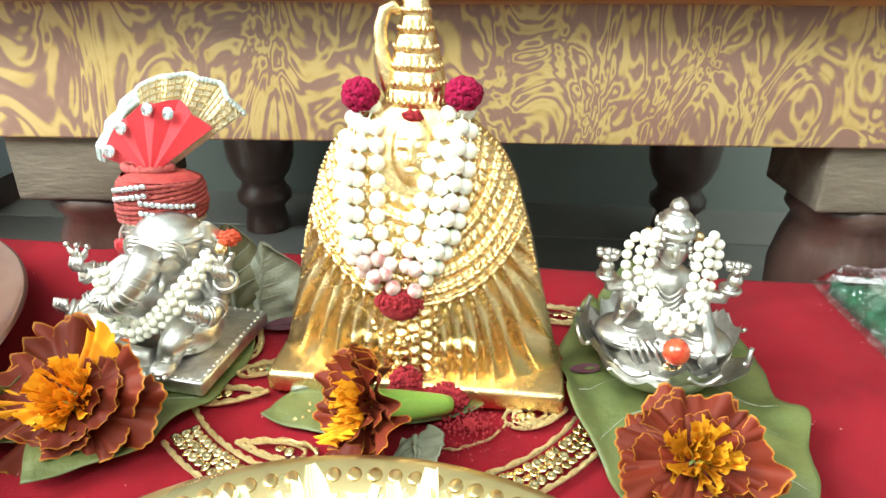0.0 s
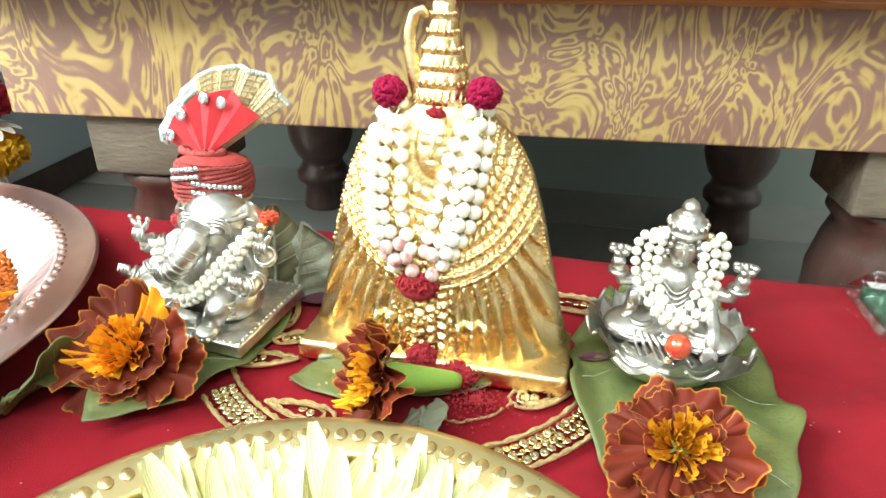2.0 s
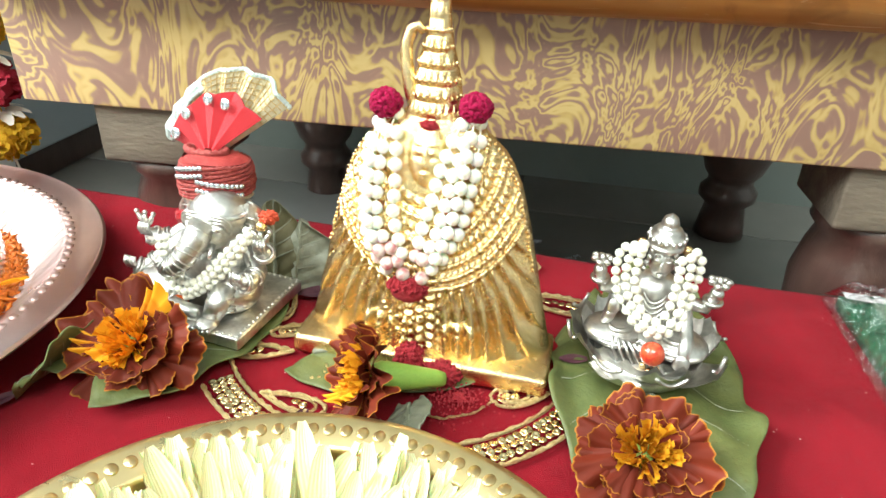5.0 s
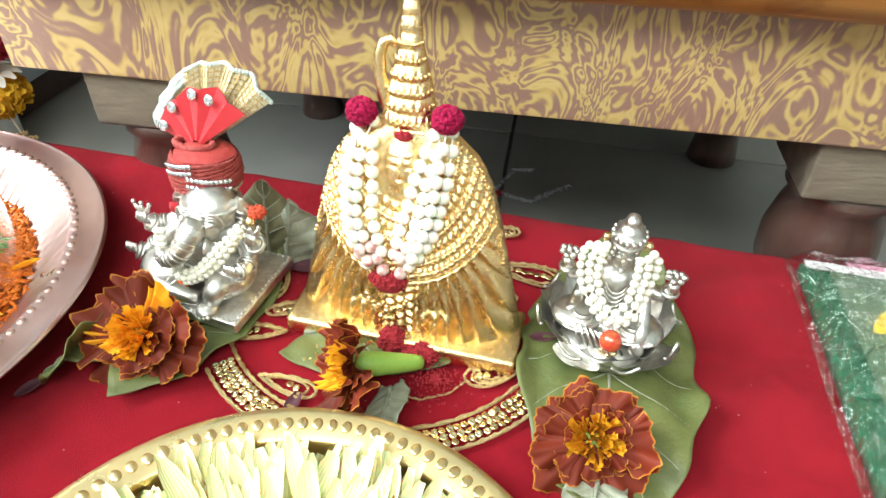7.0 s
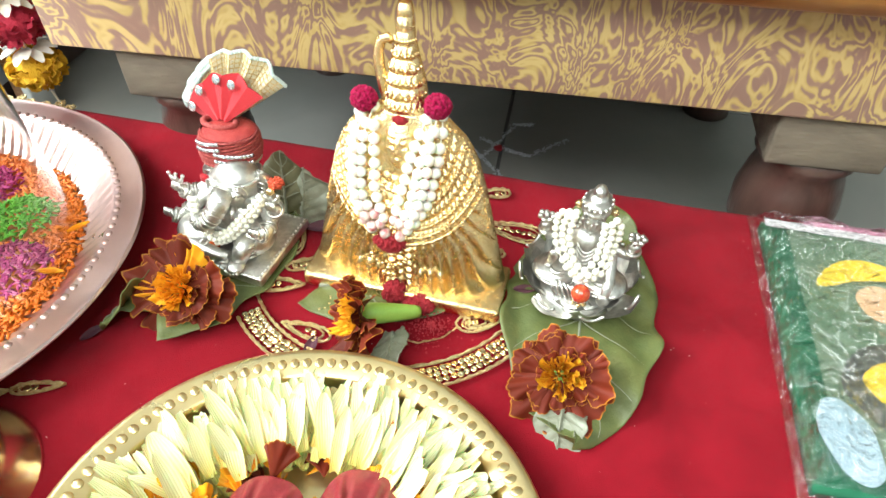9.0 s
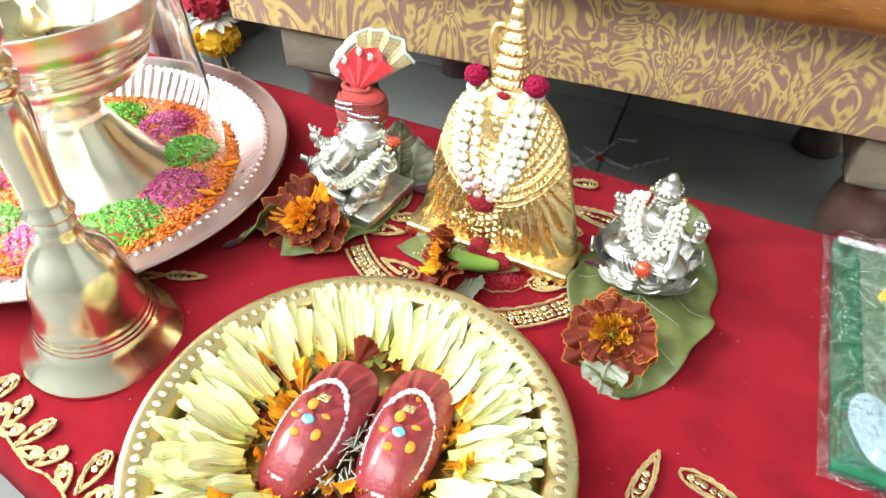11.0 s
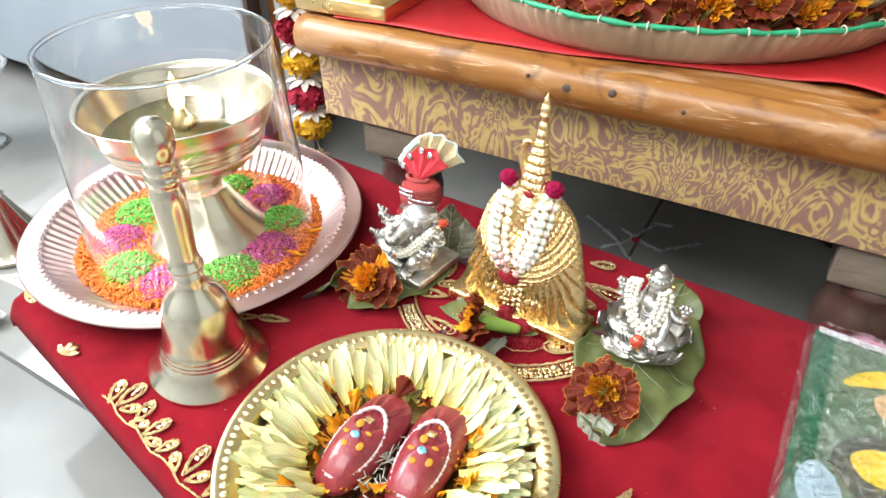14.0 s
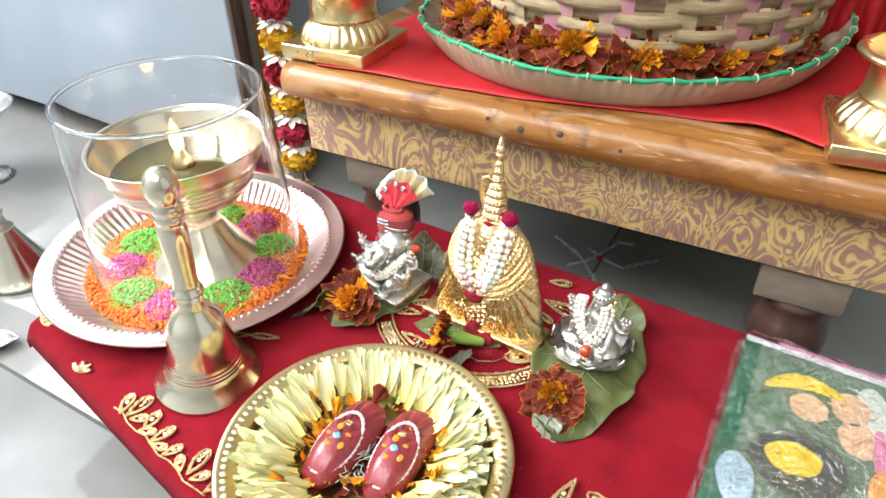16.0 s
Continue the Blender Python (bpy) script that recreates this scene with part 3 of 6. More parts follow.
def relief(x, z):
    """Chased ornament: drapery folds below, scale rows in arcs on the yoke, a face, a tiered crown."""
    h = 0.0
    if z < 0.1015:
        dx, dz = x, (z - 0.093) / 1.25
        r, a = math.hypot(dx, dz), math.atan2(dx, -dz)
        if r > 0.044:
            w = smoothstep(0.044, 0.0475, r)
            bent = abs(a) * 31 + 1.1 * math.sin(r * 75 + abs(a) * 4) + 8 * (r - 0.044) * math.sin(abs(a) * 7)
            fold = abs(math.sin(bent)) ** 0.65
            h += w * (0.0042 * (fold - 0.62) + 0.0007 * math.sin(bent * 2.0 + r * 260)) * (1 - 0.7 * smoothstep(0.012, 0.004, abs(x)))
        elif r > 0.016:
            k = (r - 0.016) / 0.0040
            arch = abs(math.sin(math.pi * k))
            count = 26 + 13 * int(k)
            h += 0.0009 * (arch - 0.4) + 0.0019 * (abs(math.sin(a * count / 2)) ** 0.7 - 0.5) * arch
        if abs(x) < 0.0085 and z < 0.06:
            h += 0.0009 * math.sin(z * 1500) * math.cos(x * 700)
        for ex in (-0.017, 0.017):
            q = ((x - ex) / 0.0095) ** 2 + ((z - 0.020) / 0.0045) ** 2
            if q < 1.3:
                h += 0.0016 * abs(math.sin(2.6 * math.sqrt(q) + 0.6)) * smoothstep(1.3, 0.9, q)
        fx, fz = x / 0.0066, (z - 0.0885) / 0.0105
        q = fx * fx + fz * fz
        if q < 1.2:
            face = 0.0034 * math.sqrt(max(0.0, 1.2 - q))
            face += 0.0013 * math.exp(-(x / 0.0011) ** 2) * smoothstep(0.0845, 0.086, z) * smoothstep(0.094, 0.0905, z)
            for ex in (-0.0029, 0.0029):
                face += 0.0009 * math.exp(-((x - ex) / 0.0014) ** 2 - ((z - 0.0908) / 0.0008) ** 2) - 0.0007 * math.exp(-((x - ex) / 0.0018) ** 2 - ((z - 0.0888) / 0.0006) ** 2)
                face += 0.0007 * math.exp(-((x - ex) / 0.0020) ** 2 - ((z - 0.0934) / 0.0005) ** 2)
            face += 0.0010 * math.exp(-(x / 0.0018) ** 2 - ((z - 0.0828) / 0.0006) ** 2) + 0.0008 * math.exp(-(x / 0.0013) ** 2 - ((z - 0.0812) / 0.0006) ** 2)
            h = h * smoothstep(0.75, 1.2, q) + face
    else:
        k = (z - 0.1015) / 0.0058
        arch = abs(math.sin(math.pi * k))
        size = 1.0 if z < 0.13 else 0.45
        h += size * 0.0014 * (arch - 0.5)
        if z < 0.142:
            h += size * 0.0011 * (abs(math.sin(x * (760 if int(k) % 2 else 1200))) - 0.5) * arch
    return h


def idol_surface(x, z):
    lx, ly = lean(z)
    w, d = curve_of(HALF, z), curve_of(DEPTH, z)
    u = min(0.98, abs(x - lx) / w)
    return -d * math.sqrt(max(0, 1 - u ** 2.6)) + 0.004 + ly


def idol_front(a, b):
    z = 0.008 + 0.159 * b
    s = -1 + 2 * a
    u = math.sin(s * math.pi / 2)
    x = curve_of(HALF, z) * u
    d = curve_of(DEPTH, z)
    lx, ly = lean(z)
    return (x + lx, -d * math.sqrt(max(0, 1 - abs(u) ** 2.6)) - relief(x, z) * min(1, 5 * (1 - abs(s))) + 0.004 + ly, z)


def idol_back(a, b):
    z = 0.008 + 0.159 * b
    u = 1 - 2 * a
    lx, ly = lean(z)
    return (curve_of(HALF, z) * u + lx, 0.004 + ly + 0.45 * curve_of(DEPTH, z) * math.sqrt(max(0, 1 - u * u)), z)


g = Geo().surface(idol_front, 260, 340).surface(idol_back, 24, 60)
g.box((0.002, -0.004, 0.0045), (0.109, 0.036, 0.009), 0.0022)
g.tube([(-0.0095, 0.0135, 0.101), (-0.0128, 0.0130, 0.110), (-0.0152, 0.0140, 0.120), (-0.0155, 0.0150, 0.127), (-0.0138, 0.0155, 0.132), (-0.0112, 0.0155, 0.1335), (-0.0090, 0.0155, 0.131)], [0.0034, 0.0030, 0.0026, 0.0024, 0.0024, 0.0022, 0.0012], 12)


def bead_on(x, z, r, up=0.0):
    lx, ly = lean(z)
    g.ball((x + lx, idol_surface(x + lx, z) - relief(x, z) * 0.8 - up, z), r, 7, 5)


for R in (0.0222, 0.0302, 0.0382, 0.0422, 0.0455):
    n = int(R * 2500)
    for i in range(n + 1):
        for s in (-1, 1):
            a = radians(3 + 127 * i / n)
            x, z = s * R * math.sin(a), 0.093 - 1.25 * R * math.cos(a)
            if 0.02 < z < 0.0985 and abs(x) < curve_of(HALF, z) * 0.965 and (x / 0.0085) ** 2 + ((z - 0.0885) / 0.0125) ** 2 > 1:
                bead_on(x, z, (0.0013, 0.0013, 0.0013), 0.0002)
for z in (0.1035, 0.1093, 0.1151, 0.1209, 0.1267, 0.1325):
    for i in range(11):
        x = curve_of(HALF, z) * math.sin(radians(-80 + 16 * i))
        bead_on(x, z, (0.0008, 0.0009, 0.0010))
for s in (-1, 1):
    for i in range(34):
        z = 0.045 + 0.0016 * i
        if z < 0.097:
            bead_on(s * curve_of(HALF, z) * 0.975, z, (0.0007, 0.0008, 0.0009), 0.0004)
gold_idol = solo("gold_statue", g, GOLD, "gold-plated temple statue, a tall crowned bust on a base", "statue", IDOL)


def necklace(name, label, m, strands, bead_r, material, front, stain=None, low=0.0):
    """Strings of beads: each strand is a list of (x, z) way-points, sampled a bead's width apart."""
    neck = thing(name, label, "necklace", m)
    clean = Geo().ball((0, 0, 0), bead_r, 14, 10).mesh("bead", material)
    dirty = Geo().ball((0, 0, 0), bead_r, 14, 10).mesh("bead", stain or material)
    for lift, way in strands:
        pts, length = [], 0.0
        fine = []
        n = len(way) - 1
        for i in range(n * 24 + 1):
            k = min(int(i / 24), n - 1)
            f = i / 24 - k
            p = [Vector((*way[max(0, min(n, k + j))], 0)) for j in (-1, 0, 1, 2)]
            fine.append(0.5 * ((2 * p[1]) + (p[2] - p[0]) * f + (2 * p[0] - 5 * p[1] + 4 * p[2] - p[3]) * f * f + (3 * p[1] - p[0] - 3 * p[2] + p[3]) * f ** 3))
        last = None
        for q in fine:
            if last is None or (q - last).length >= bead_r * 1.94:
                pts.append(q)
                last = q
        line = []
        for q in pts:
            y = front(q.x, q.y) - bead_r * 0.8 - lift * 0.8
            c = (q.x + random.uniform(-0.0002, 0.0002), y, q.y)
            line.append(c)
            part("bead", dirty if stain and q.y < low and random.random() < 0.6 else clean, None, neck, m=pose(*c, random.uniform(0, 360), 0, random.uniform(0, 360)))
        part("thread", Geo().tube(line, 0.0004, 5), IVORY_BEAD, neck)
    return neck


idol_necklace = necklace("pearl_necklace", "white pearl strings with red powder hung round the gold statue", IDOL, [
    (0.0000, [(-0.0225, 0.1015), (-0.0258, 0.0931), (-0.0266, 0.0817), (-0.0261, 0.0708), (-0.0243, 0.0596), (-0.0210, 0.0508), (-0.0128, 0.0423)]),
    (0.0016, [(-0.0172, 0.1010), (-0.0198, 0.0910), (-0.0202, 0.0810), (-0.0203, 0.0699), (-0.0186, 0.0596), (-0.0118, 0.0520), (-0.0066, 0.0429)]),
    (0.0000, [(-0.0152, 0.0955), (-0.0144, 0.0893), (-0.0136, 0.0802), (-0.0133, 0.0685), (-0.0128, 0.0636), (-0.0108, 0.0590), (-0.0074, 0.0486)]),
    (0.0040, [(-0.0205, 0.1020), (-0.0228, 0.0925), (-0.0234, 0.0813), (-0.0230, 0.0700), (-0.0214, 0.0600), (-0.0165, 0.0513), (-0.0100, 0.0440)]),
    (0.0000, [(0.0095, 0.1005), (0.0060, 0.0906), (0.0033, 0.0806), (0.0018, 0.0703), (-0.0001, 0.0649), (-0.0014, 0.0549), (-0.0026, 0.0480)]),
    (0.0022, [(0.0118, 0.1010), (0.0112, 0.0904), (0.0095, 0.0855), (0.0087, 0.0777), (0.0068, 0.0673), (0.0057, 0.0612), (0.0022, 0.0524), (-0.0010, 0.0455)]),
    (0.0000, [(0.0158, 0.1005), (0.0170, 0.0960), (0.0172, 0.0855), (0.0165, 0.0805), (0.0159, 0.0755), (0.0147, 0.0652), (0.0128, 0.0598), (0.0083, 0.0508), (0.0005, 0.0410)]),
    (0.0036, [(0.0142, 0.1025), (0.0140, 0.0930), (0.0133, 0.0840), (0.0123, 0.0740), (0.0108, 0.0660), (0.0085, 0.0570), (0.0040, 0.0470)]),
], 0.00285, PEARL, idol_surface, PEARL_STAINED, 0.054)


def fuzzy(c, r, n=140, seed=3):
    rnd = random.Random(seed)
    g = Geo().ball(c, tuple(x * 0.85 for x in r), 12, 8)
    for _ in range(n):
        d = Vector((rnd.gauss(0, 1), rnd.gauss(0, 1), rnd.gauss(0, 1))).normalized()
        p = (c[0] + d.x * r[0] * 0.86, c[1] + d.y * r[1] * 0.86, c[2] + d.z * r[2] * 0.86)
        g.ball(p, tuple(x * rnd.uniform(0.14, 0.24) for x in r), 5, 4)
    return g


for px, pz in ((-0.0215, 0.1050), (0.0140, 0.1068)):
    part("pompom", fuzzy((px, 0.0085, pz), (0.0066, 0.0060, 0.0060), 220), POMPOM, idol_necklace, "crimson wool pompom")


def powder(c, r, n, seed):
    rnd = random.Random(seed)
    g = Geo().ball(c, (r[0] * 0.9, r[1] * 0.9, r[2] * 0.9), 14, 8)
    for _ in range(n):
        d = Vector((rnd.gauss(0, 1), rnd.gauss(0, 1), abs(rnd.gauss(0, 0.8)))).normalized() * rnd.uniform(0.8, 1.05)
        s = rnd.uniform(0.0003, 0.0009)
        g.ball((c[0] + d.x * r[0], c[1] + d.y * r[1], c[2] + d.z * r[2]), s, 5, 4)
    return g


solo("red_powder", powder((-0.0045, -0.0135, 0.0358), (0.0085, 0.004, 0.0064), 320, 5), KUMKUM, "red vermilion powder stuck to the gold statue", "powder", IDOL, kind="stuff")
solo("red_powder", powder((-0.0025, 0.0030, 0.0992), (0.0032, 0.0020, 0.0028), 80, 6), KUMKUM, "red vermilion powder on the statue's crown", "powder", IDOL, kind="stuff")
pend = thing("bead_pendant", "small gold bead pendant hanging on the gold statue", "pendant", IDOL)
for i in range(9):
    a = radians(180 + 180 * i / 8)
    part("bead", Geo().ball((-0.004 + 0.009 * math.cos(a), -0.0168, 0.030 + 0.006 * math.sin(a)), 0.0013, 8, 6), GOLD, pend)
for i, (bx, bz) in enumerate(((-0.003, 0.021), (-0.0055, 0.017), (-0.0005, 0.017), (-0.003, 0.0165), (-0.003, 0.0125))):
    part("bead", Geo().ball((bx - 0.001, -0.0180, bz + 0.002), 0.0016, 8, 6), GOLD, pend)

# ---- flowers ----
RUST = petal_mat("rust_petal", (0.125, 0.016, 0.006), (0.42, 0.16, 0.018), 0.965)
ORANGE = petal_mat("orange_petal", (0.62, 0.20, 0.006), (0.75, 0.33, 0.015), 0.7)
CREAM = tipped_mat("cream_petal", (0.86, 0.72, 0.20), (0.95, 0.90, 0.55))


def ruffled(width, ruffle, cup, seed):
    """One ruffled petal, 1 long, that grows along +x from the centre and lies in xy."""
    rnd = random.Random(seed)
    k, p, p2 = rnd.choice((2, 3, 4)), rnd.uniform(0, 6), rnd.uniform(0, 6)

    def fn(a, b):
        s = 2 * a - 1
        r = b * (1 - 0.16 * s * s * b + 0.06 * b * math.sin(k * 2.2 * s + p) + 0.02 * b * math.sin(11 * s + p2) + 0.022 * b ** 3 * math.sin(23 * s + p))
        t = s * width * (0.55 + 0.45 * b)
        z = cup * b * b + ruffle * b ** 2.5 * math.sin(k * s * 2.4 + p) + 0.07 * b ** 4 * math.sin(10 * s + p2) - 0.10 * s * s * b
        return (r * math.cos(t), r * math.sin(t), z)
    return Geo().surface(fn, 22, 9)


PETALS = [ruffled(w, r, c, i).mesh("petal", RUST) for i, (w, r, c) in enumerate(((0.56, 0.09, 0.02), (0.66, 0.11, 0.05), (0.52, 0.10, -0.05), (0.60, 0.12, 0.08)))]
YELLOW_PETALS = [ruffled(w, r, c, 20 + i).mesh("petal", ORANGE) for i, (w, r, c) in enumerate(((0.3, 0.12, 0.15), (0.4, 0.14, 0.1)))]


def core_mesh(seed, n=95):
    rnd = random.Random(seed)
    g = Geo()
    for i in range(n):
        a, q = rnd.uniform(0, 360), math.sqrt(rnd.random())
        m = pose(0, 0, 0.03, 0, 0, a) @ pose(0.20 * q, 0, 0, 0, -(82 - 50 * q) + rnd.uniform(-14, 14), 0) @ pose(0, 0, 0, rnd.uniform(-60, 60), 0, 0)
        s = rnd.uniform(0.20, 0.38)
        w = rnd.uniform(0.2, 0.34)
        g.surface(lambda a2, b2: (b2 * s, (a2 - 0.5) * w * s * (0.4 + b2), 0.10 * s * b2 * math.sin(6 * a2 + i) + 0.25 * s * b2 * b2), 4, 3, m=m)
    return g.mesh("flower_core", ORANGE)


CORES = [core_mesh(i) for i in range(3)]
CALYX = Geo().lathe([(0.02, -1.25), (0.13, -1.24), (0.16, -1.12), (0.20, -0.8), (0.24, -0.45), (0.25, -0.18), (0.14, 0.02)], 14).mesh("calyx", STEM)


def marigold(m, r, label, seed, full=True, group="", yellow=2, shut=0.0):
    """A marigold with separate ruffled petals; its face points along the local z of m."""
    rnd = random.Random(seed)
    fl = thing("marigold", label, "flower", m @ Matrix.Diagonal((r, r, r, 1)), group)
    rings = ((9, 1.0, -8), (8, 0.86, -2), (7, 0.66, 6), (5, 0.46, 16)) if full else ((7, 1.0, 2), (6, 0.76, 18))
    for n, length, tilt in rings:
        off = rnd.uniform(0, 360)
        for i in range(n):
            me = rnd.choice(YELLOW_PETALS) if length < 0.9 and rnd.random() < 0.07 * yellow else rnd.choice(PETALS)
            s = length * rnd.uniform(0.74, 1.12)
            part("petal", me, None, fl, m=pose(0, 0, 0, 0, 0, off + 360 * i / n + rnd.uniform(-12, 12)) @ pose(0.06, 0, 0.02, rnd.uniform(-8, 8), -tilt - shut + rnd.uniform(-10, 8), rnd.uniform(-12, 12))
                 @ Matrix.Diagonal((s, s * 1.05, s, 1)))
    part("flower_core", CORES[seed % 3], None, fl, "bright orange ruffled centre", pose(0, 0, 0.02, 0, 0, rnd.uniform(0, 360)))
    part("calyx", CALYX, None, fl, "pale green calyx")
    return fl


def facing(place, toward, spin=0):
    q = Vector(toward).to_track_quat("Z", "Y").to_matrix().to_4x4()
    return Matrix.Translation(place) @ q @ pose(0, 0, 0, 0, 0, spin)


marigold(facing((-0.1105, 0.166, 0.0185), (-0.08, -0.66, 0.75), 30), 0.0258, "rust-red marigold with orange edges leaning on a leaf", 4)
marigold(facing((-0.0165, 0.170, 0.0175), (-0.82, -0.46, 0.28)) @ Matrix.Diagonal((1, 1, 1.15, 1)), 0.0222, "rust-red marigold lying on its side, green calyx showing", 8, yellow=6, shut=20)
marigold(facing((0.0835, 0.154, 0.0165), (-0.05, -0.52, 0.85), 40), 0.0245, "rust-red marigold with an orange centre on a leaf", 14, yellow=1)


# ---- leaves ----


def leaf(name, label, m, length, width, material, bend, wave=0.003, seed=0, cut=1.0):
    """A heart-shaped leaf along +y with a raised midrib; bend(x, y) gives its height."""
    rnd = random.Random(seed)
    ph = rnd.uniform(0, 6)

    def fn(a, b):
        s = 2 * a - 1
        w = width / 2 * (math.sin(math.pi * min(1, b * 0.95 + 0.05) ** 0.85) ** 0.55)
        x, y = s * w * (1 + 0.05 * math.sin(b * 23 + ph)), length * (b * cut - 0.12 * abs(s) * (1 - b) ** 2)
        vein = 0.0009 * abs(math.sin((b * 5 - abs(s) * 1.4) * math.pi)) + 0.0012 * math.exp(-(s / 0.06) ** 2)
        return (x, y, bend(x, y) + wave * s * s * math.sin(b * 11 + ph + s) + vein)
    ob = thing(name, label, "leaf", m)
    thicken(part("blade", Geo().surface(fn, 36, 44), material, ob), 0.0005)
    rib = [Vector(fn(0.5, i / 20)) + Vector((0, 0, 0.0002)) for i in range(21)]
    part("midrib", Geo().tube(rib, [0.0011 - 0.0009 * i / 20 for i in range(21)], 6), LEAF_PALE, ob, "pale midrib")
    for k in range(1, 5):
        for side in (0, 1):
            vein = [Vector(fn(0.5 + (side - 0.5) * 0.9 * i / 8, min(1, 0.12 + 0.16 * k + 0.2 * i / 8))) + Vector((0, 0, 0.0001)) for i in range(9)]
            part("vein", Geo().tube(vein, [0.0006 - 0.0004 * i / 8 for i in range(9)], 5), LEAF_PALE, ob)
    return ob


leaf("betel_leaf", "green betel leaf with curled edges under the silver goddess statue", pose(0.0925, 0.256, 0.0030, 0, 0, 180), 0.130, 0.082, LEAF,
     lambda x, y: 0.002 * smoothstep(0.11, 0.13, y) + (16.0 if x < 0 else 4.0) * max(0.0, abs(x) - 0.028) ** 2 + 0.0024 * math.sin(x * 210 + y * 70) * smoothstep(0.012, 0.034, abs(x))
     + 0.0014 * abs(math.sin(y * 130 - abs(x) * 90)), 0.006, 3)
leaf("betel_leaf", "green betel leaf rising behind the silver goddess statue", pose(0.0950, 0.228, 0.0045, 9, 0, -6), 0.062, 0.050, LEAF, lambda x, y: 3 * x * x + 0.0012 * math.sin(y * 140), 0.004, 6)
leaf("betel_leaf", "pale dry curled leaf tip in front of the marigold", pose(0.088, 0.146, 0.004, -12, 10, 172), 0.026, 0.024, LEAF_PALE, lambda x, y: 0.004 * math.sin(y * 200), 0.002, 5)
leaf("betel_leaf", "green betel leaf under the silver elephant-headed statue", pose(-0.122, 0.158, 0.003, 0, 0, -24), 0.100, 0.062, LEAF,
     lambda x, y: 0.004 * smoothstep(0.02, 0.0, y) + 10 * max(0.0, abs(x) - 0.026) ** 2, 0.002, 9)
leaf("betel_leaf", "green leaf curling up beside the marigold", pose(-0.141, 0.178, 0.002, 20, 50, 195), 0.036, 0.04, LEAF, lambda x, y: 8 * x * x, 0.002, 4)
leaf("standing_leaf", "grey-green folded leaf standing behind the silver elephant-headed statue", pose(-0.074, 0.245, 0.002, 78, 2, -16), 0.036, 0.030, LEAF_PALE,
     lambda x, y: -0.5 * abs(x), 0.004, 11)
leaf("standing_leaf", "olive leaf standing behind the silver statue", pose(-0.086, 0.249, 0.002, 72, -4, 4), 0.041, 0.030, mat("olive_leaf", (0.16, 0.145, 0.075), (0.10, 0.09, 0.045), 0.5, scale=70, fine=600, bump=0.3), lambda x, y: 0.2 * abs(x), 0.003, 12)
leaf("betel_leaf", "dark green betel leaf with red powder under the fallen marigold", pose(-0.048, 0.196, 0.002, 0, 0, -78), 0.085, 0.052, LEAF,
     lambda x, y: 0.003 * smoothstep(0.05, 0.08, y) + 4 * max(0.0, abs(x) - 0.014) ** 2, 0.002, 7)
leaf("betel_leaf", "folded grey-green leaf beside the fallen marigold", pose(0.0, 0.171, 0.004, 10, 30, 190), 0.026, 0.02, LEAF_PALE, lambda x, y: 10 * x * x, 0.001, 8)
solo("red_powder", powder((-0.006, 0.196, 0.006), (0.0065, 0.006, 0.0085), 500, 15), KUMKUM, "red vermilion powder heaped at the foot of the statue", "powder", kind="stuff")
solo("red_powder", powder((0.008, 0.192, 0.0045), (0.0085, 0.006, 0.006), 500, 16), KUMKUM, "red vermilion powder heaped at the foot of the statue", "powder", kind="stuff")
rnd = random.Random(2)
g = Geo()
for _ in range(420):
    a, q = rnd.uniform(0, math.tau), abs(rnd.gauss(0, 1))
    g.ball((0.017 + 0.008 * q * math.cos(a), 0.181 + 0.007 * q * math.sin(a), 0.0045 - 0.001 * q), rnd.uniform(0.0002, 0.0006), 5, 4)
solo("red_powder", g, KUMKUM, "loose red vermilion powder scattered on the leaf", "powder", kind="stuff")
DRY = mat("dry_purple_petal", (0.06, 0.015, 0.03), (0.10, 0.03, 0.04), 0.7, scale=300)
for k, (x, y, r, s) in enumerate(((-0.062, 0.243, 20, 0.010), (-0.040, 0.157, 80, 0.006), (0.062, 0.215, 10, 0.006), (0.027, 0.2, 40, 0.005), (-0.151, 0.142, 60, 0.006), (0.078, 0.187, 20, 0.006))):
    solo("dry_petal", Geo().surface(lambda a, b: ((b - 0.5) * 2 * s, (a - 0.5) * s * math.sin(math.pi * (0.1 + 0.8 * b)), 0.0008 + 0.3 * s * (a - 0.5) ** 2 + 0.15 * s * b * math.sin(7 * a)), 6, 6), DRY,
         "shrivelled dark purple petal lying on the cloth", "petal", pose(x, y, 0.001 if k != 2 else 0.004, 0, 0, r), group="dry petals")

# ---- the silver elephant-headed statue (one plain mesh) ----
GAN = pose(-0.104, 0.214, 0.0055, 0, 0, -9)
g = Geo().box((0.001, 0.003, 0.003), (0.061, 0.053, 0.006), 0.0012)
for i in range(20):
    for s in (-1, 1):
        g.ball((-0.0275 + 0.003 * i, 0.003 + s * 0.0250, 0.0058), 0.0009, 6, 5)
for i in range(17):
    for s in (-1, 1):
        g.ball((0.001 + s * 0.029, -0.0215 + 0.003 * i, 0.0058), 0.0009, 6, 5)
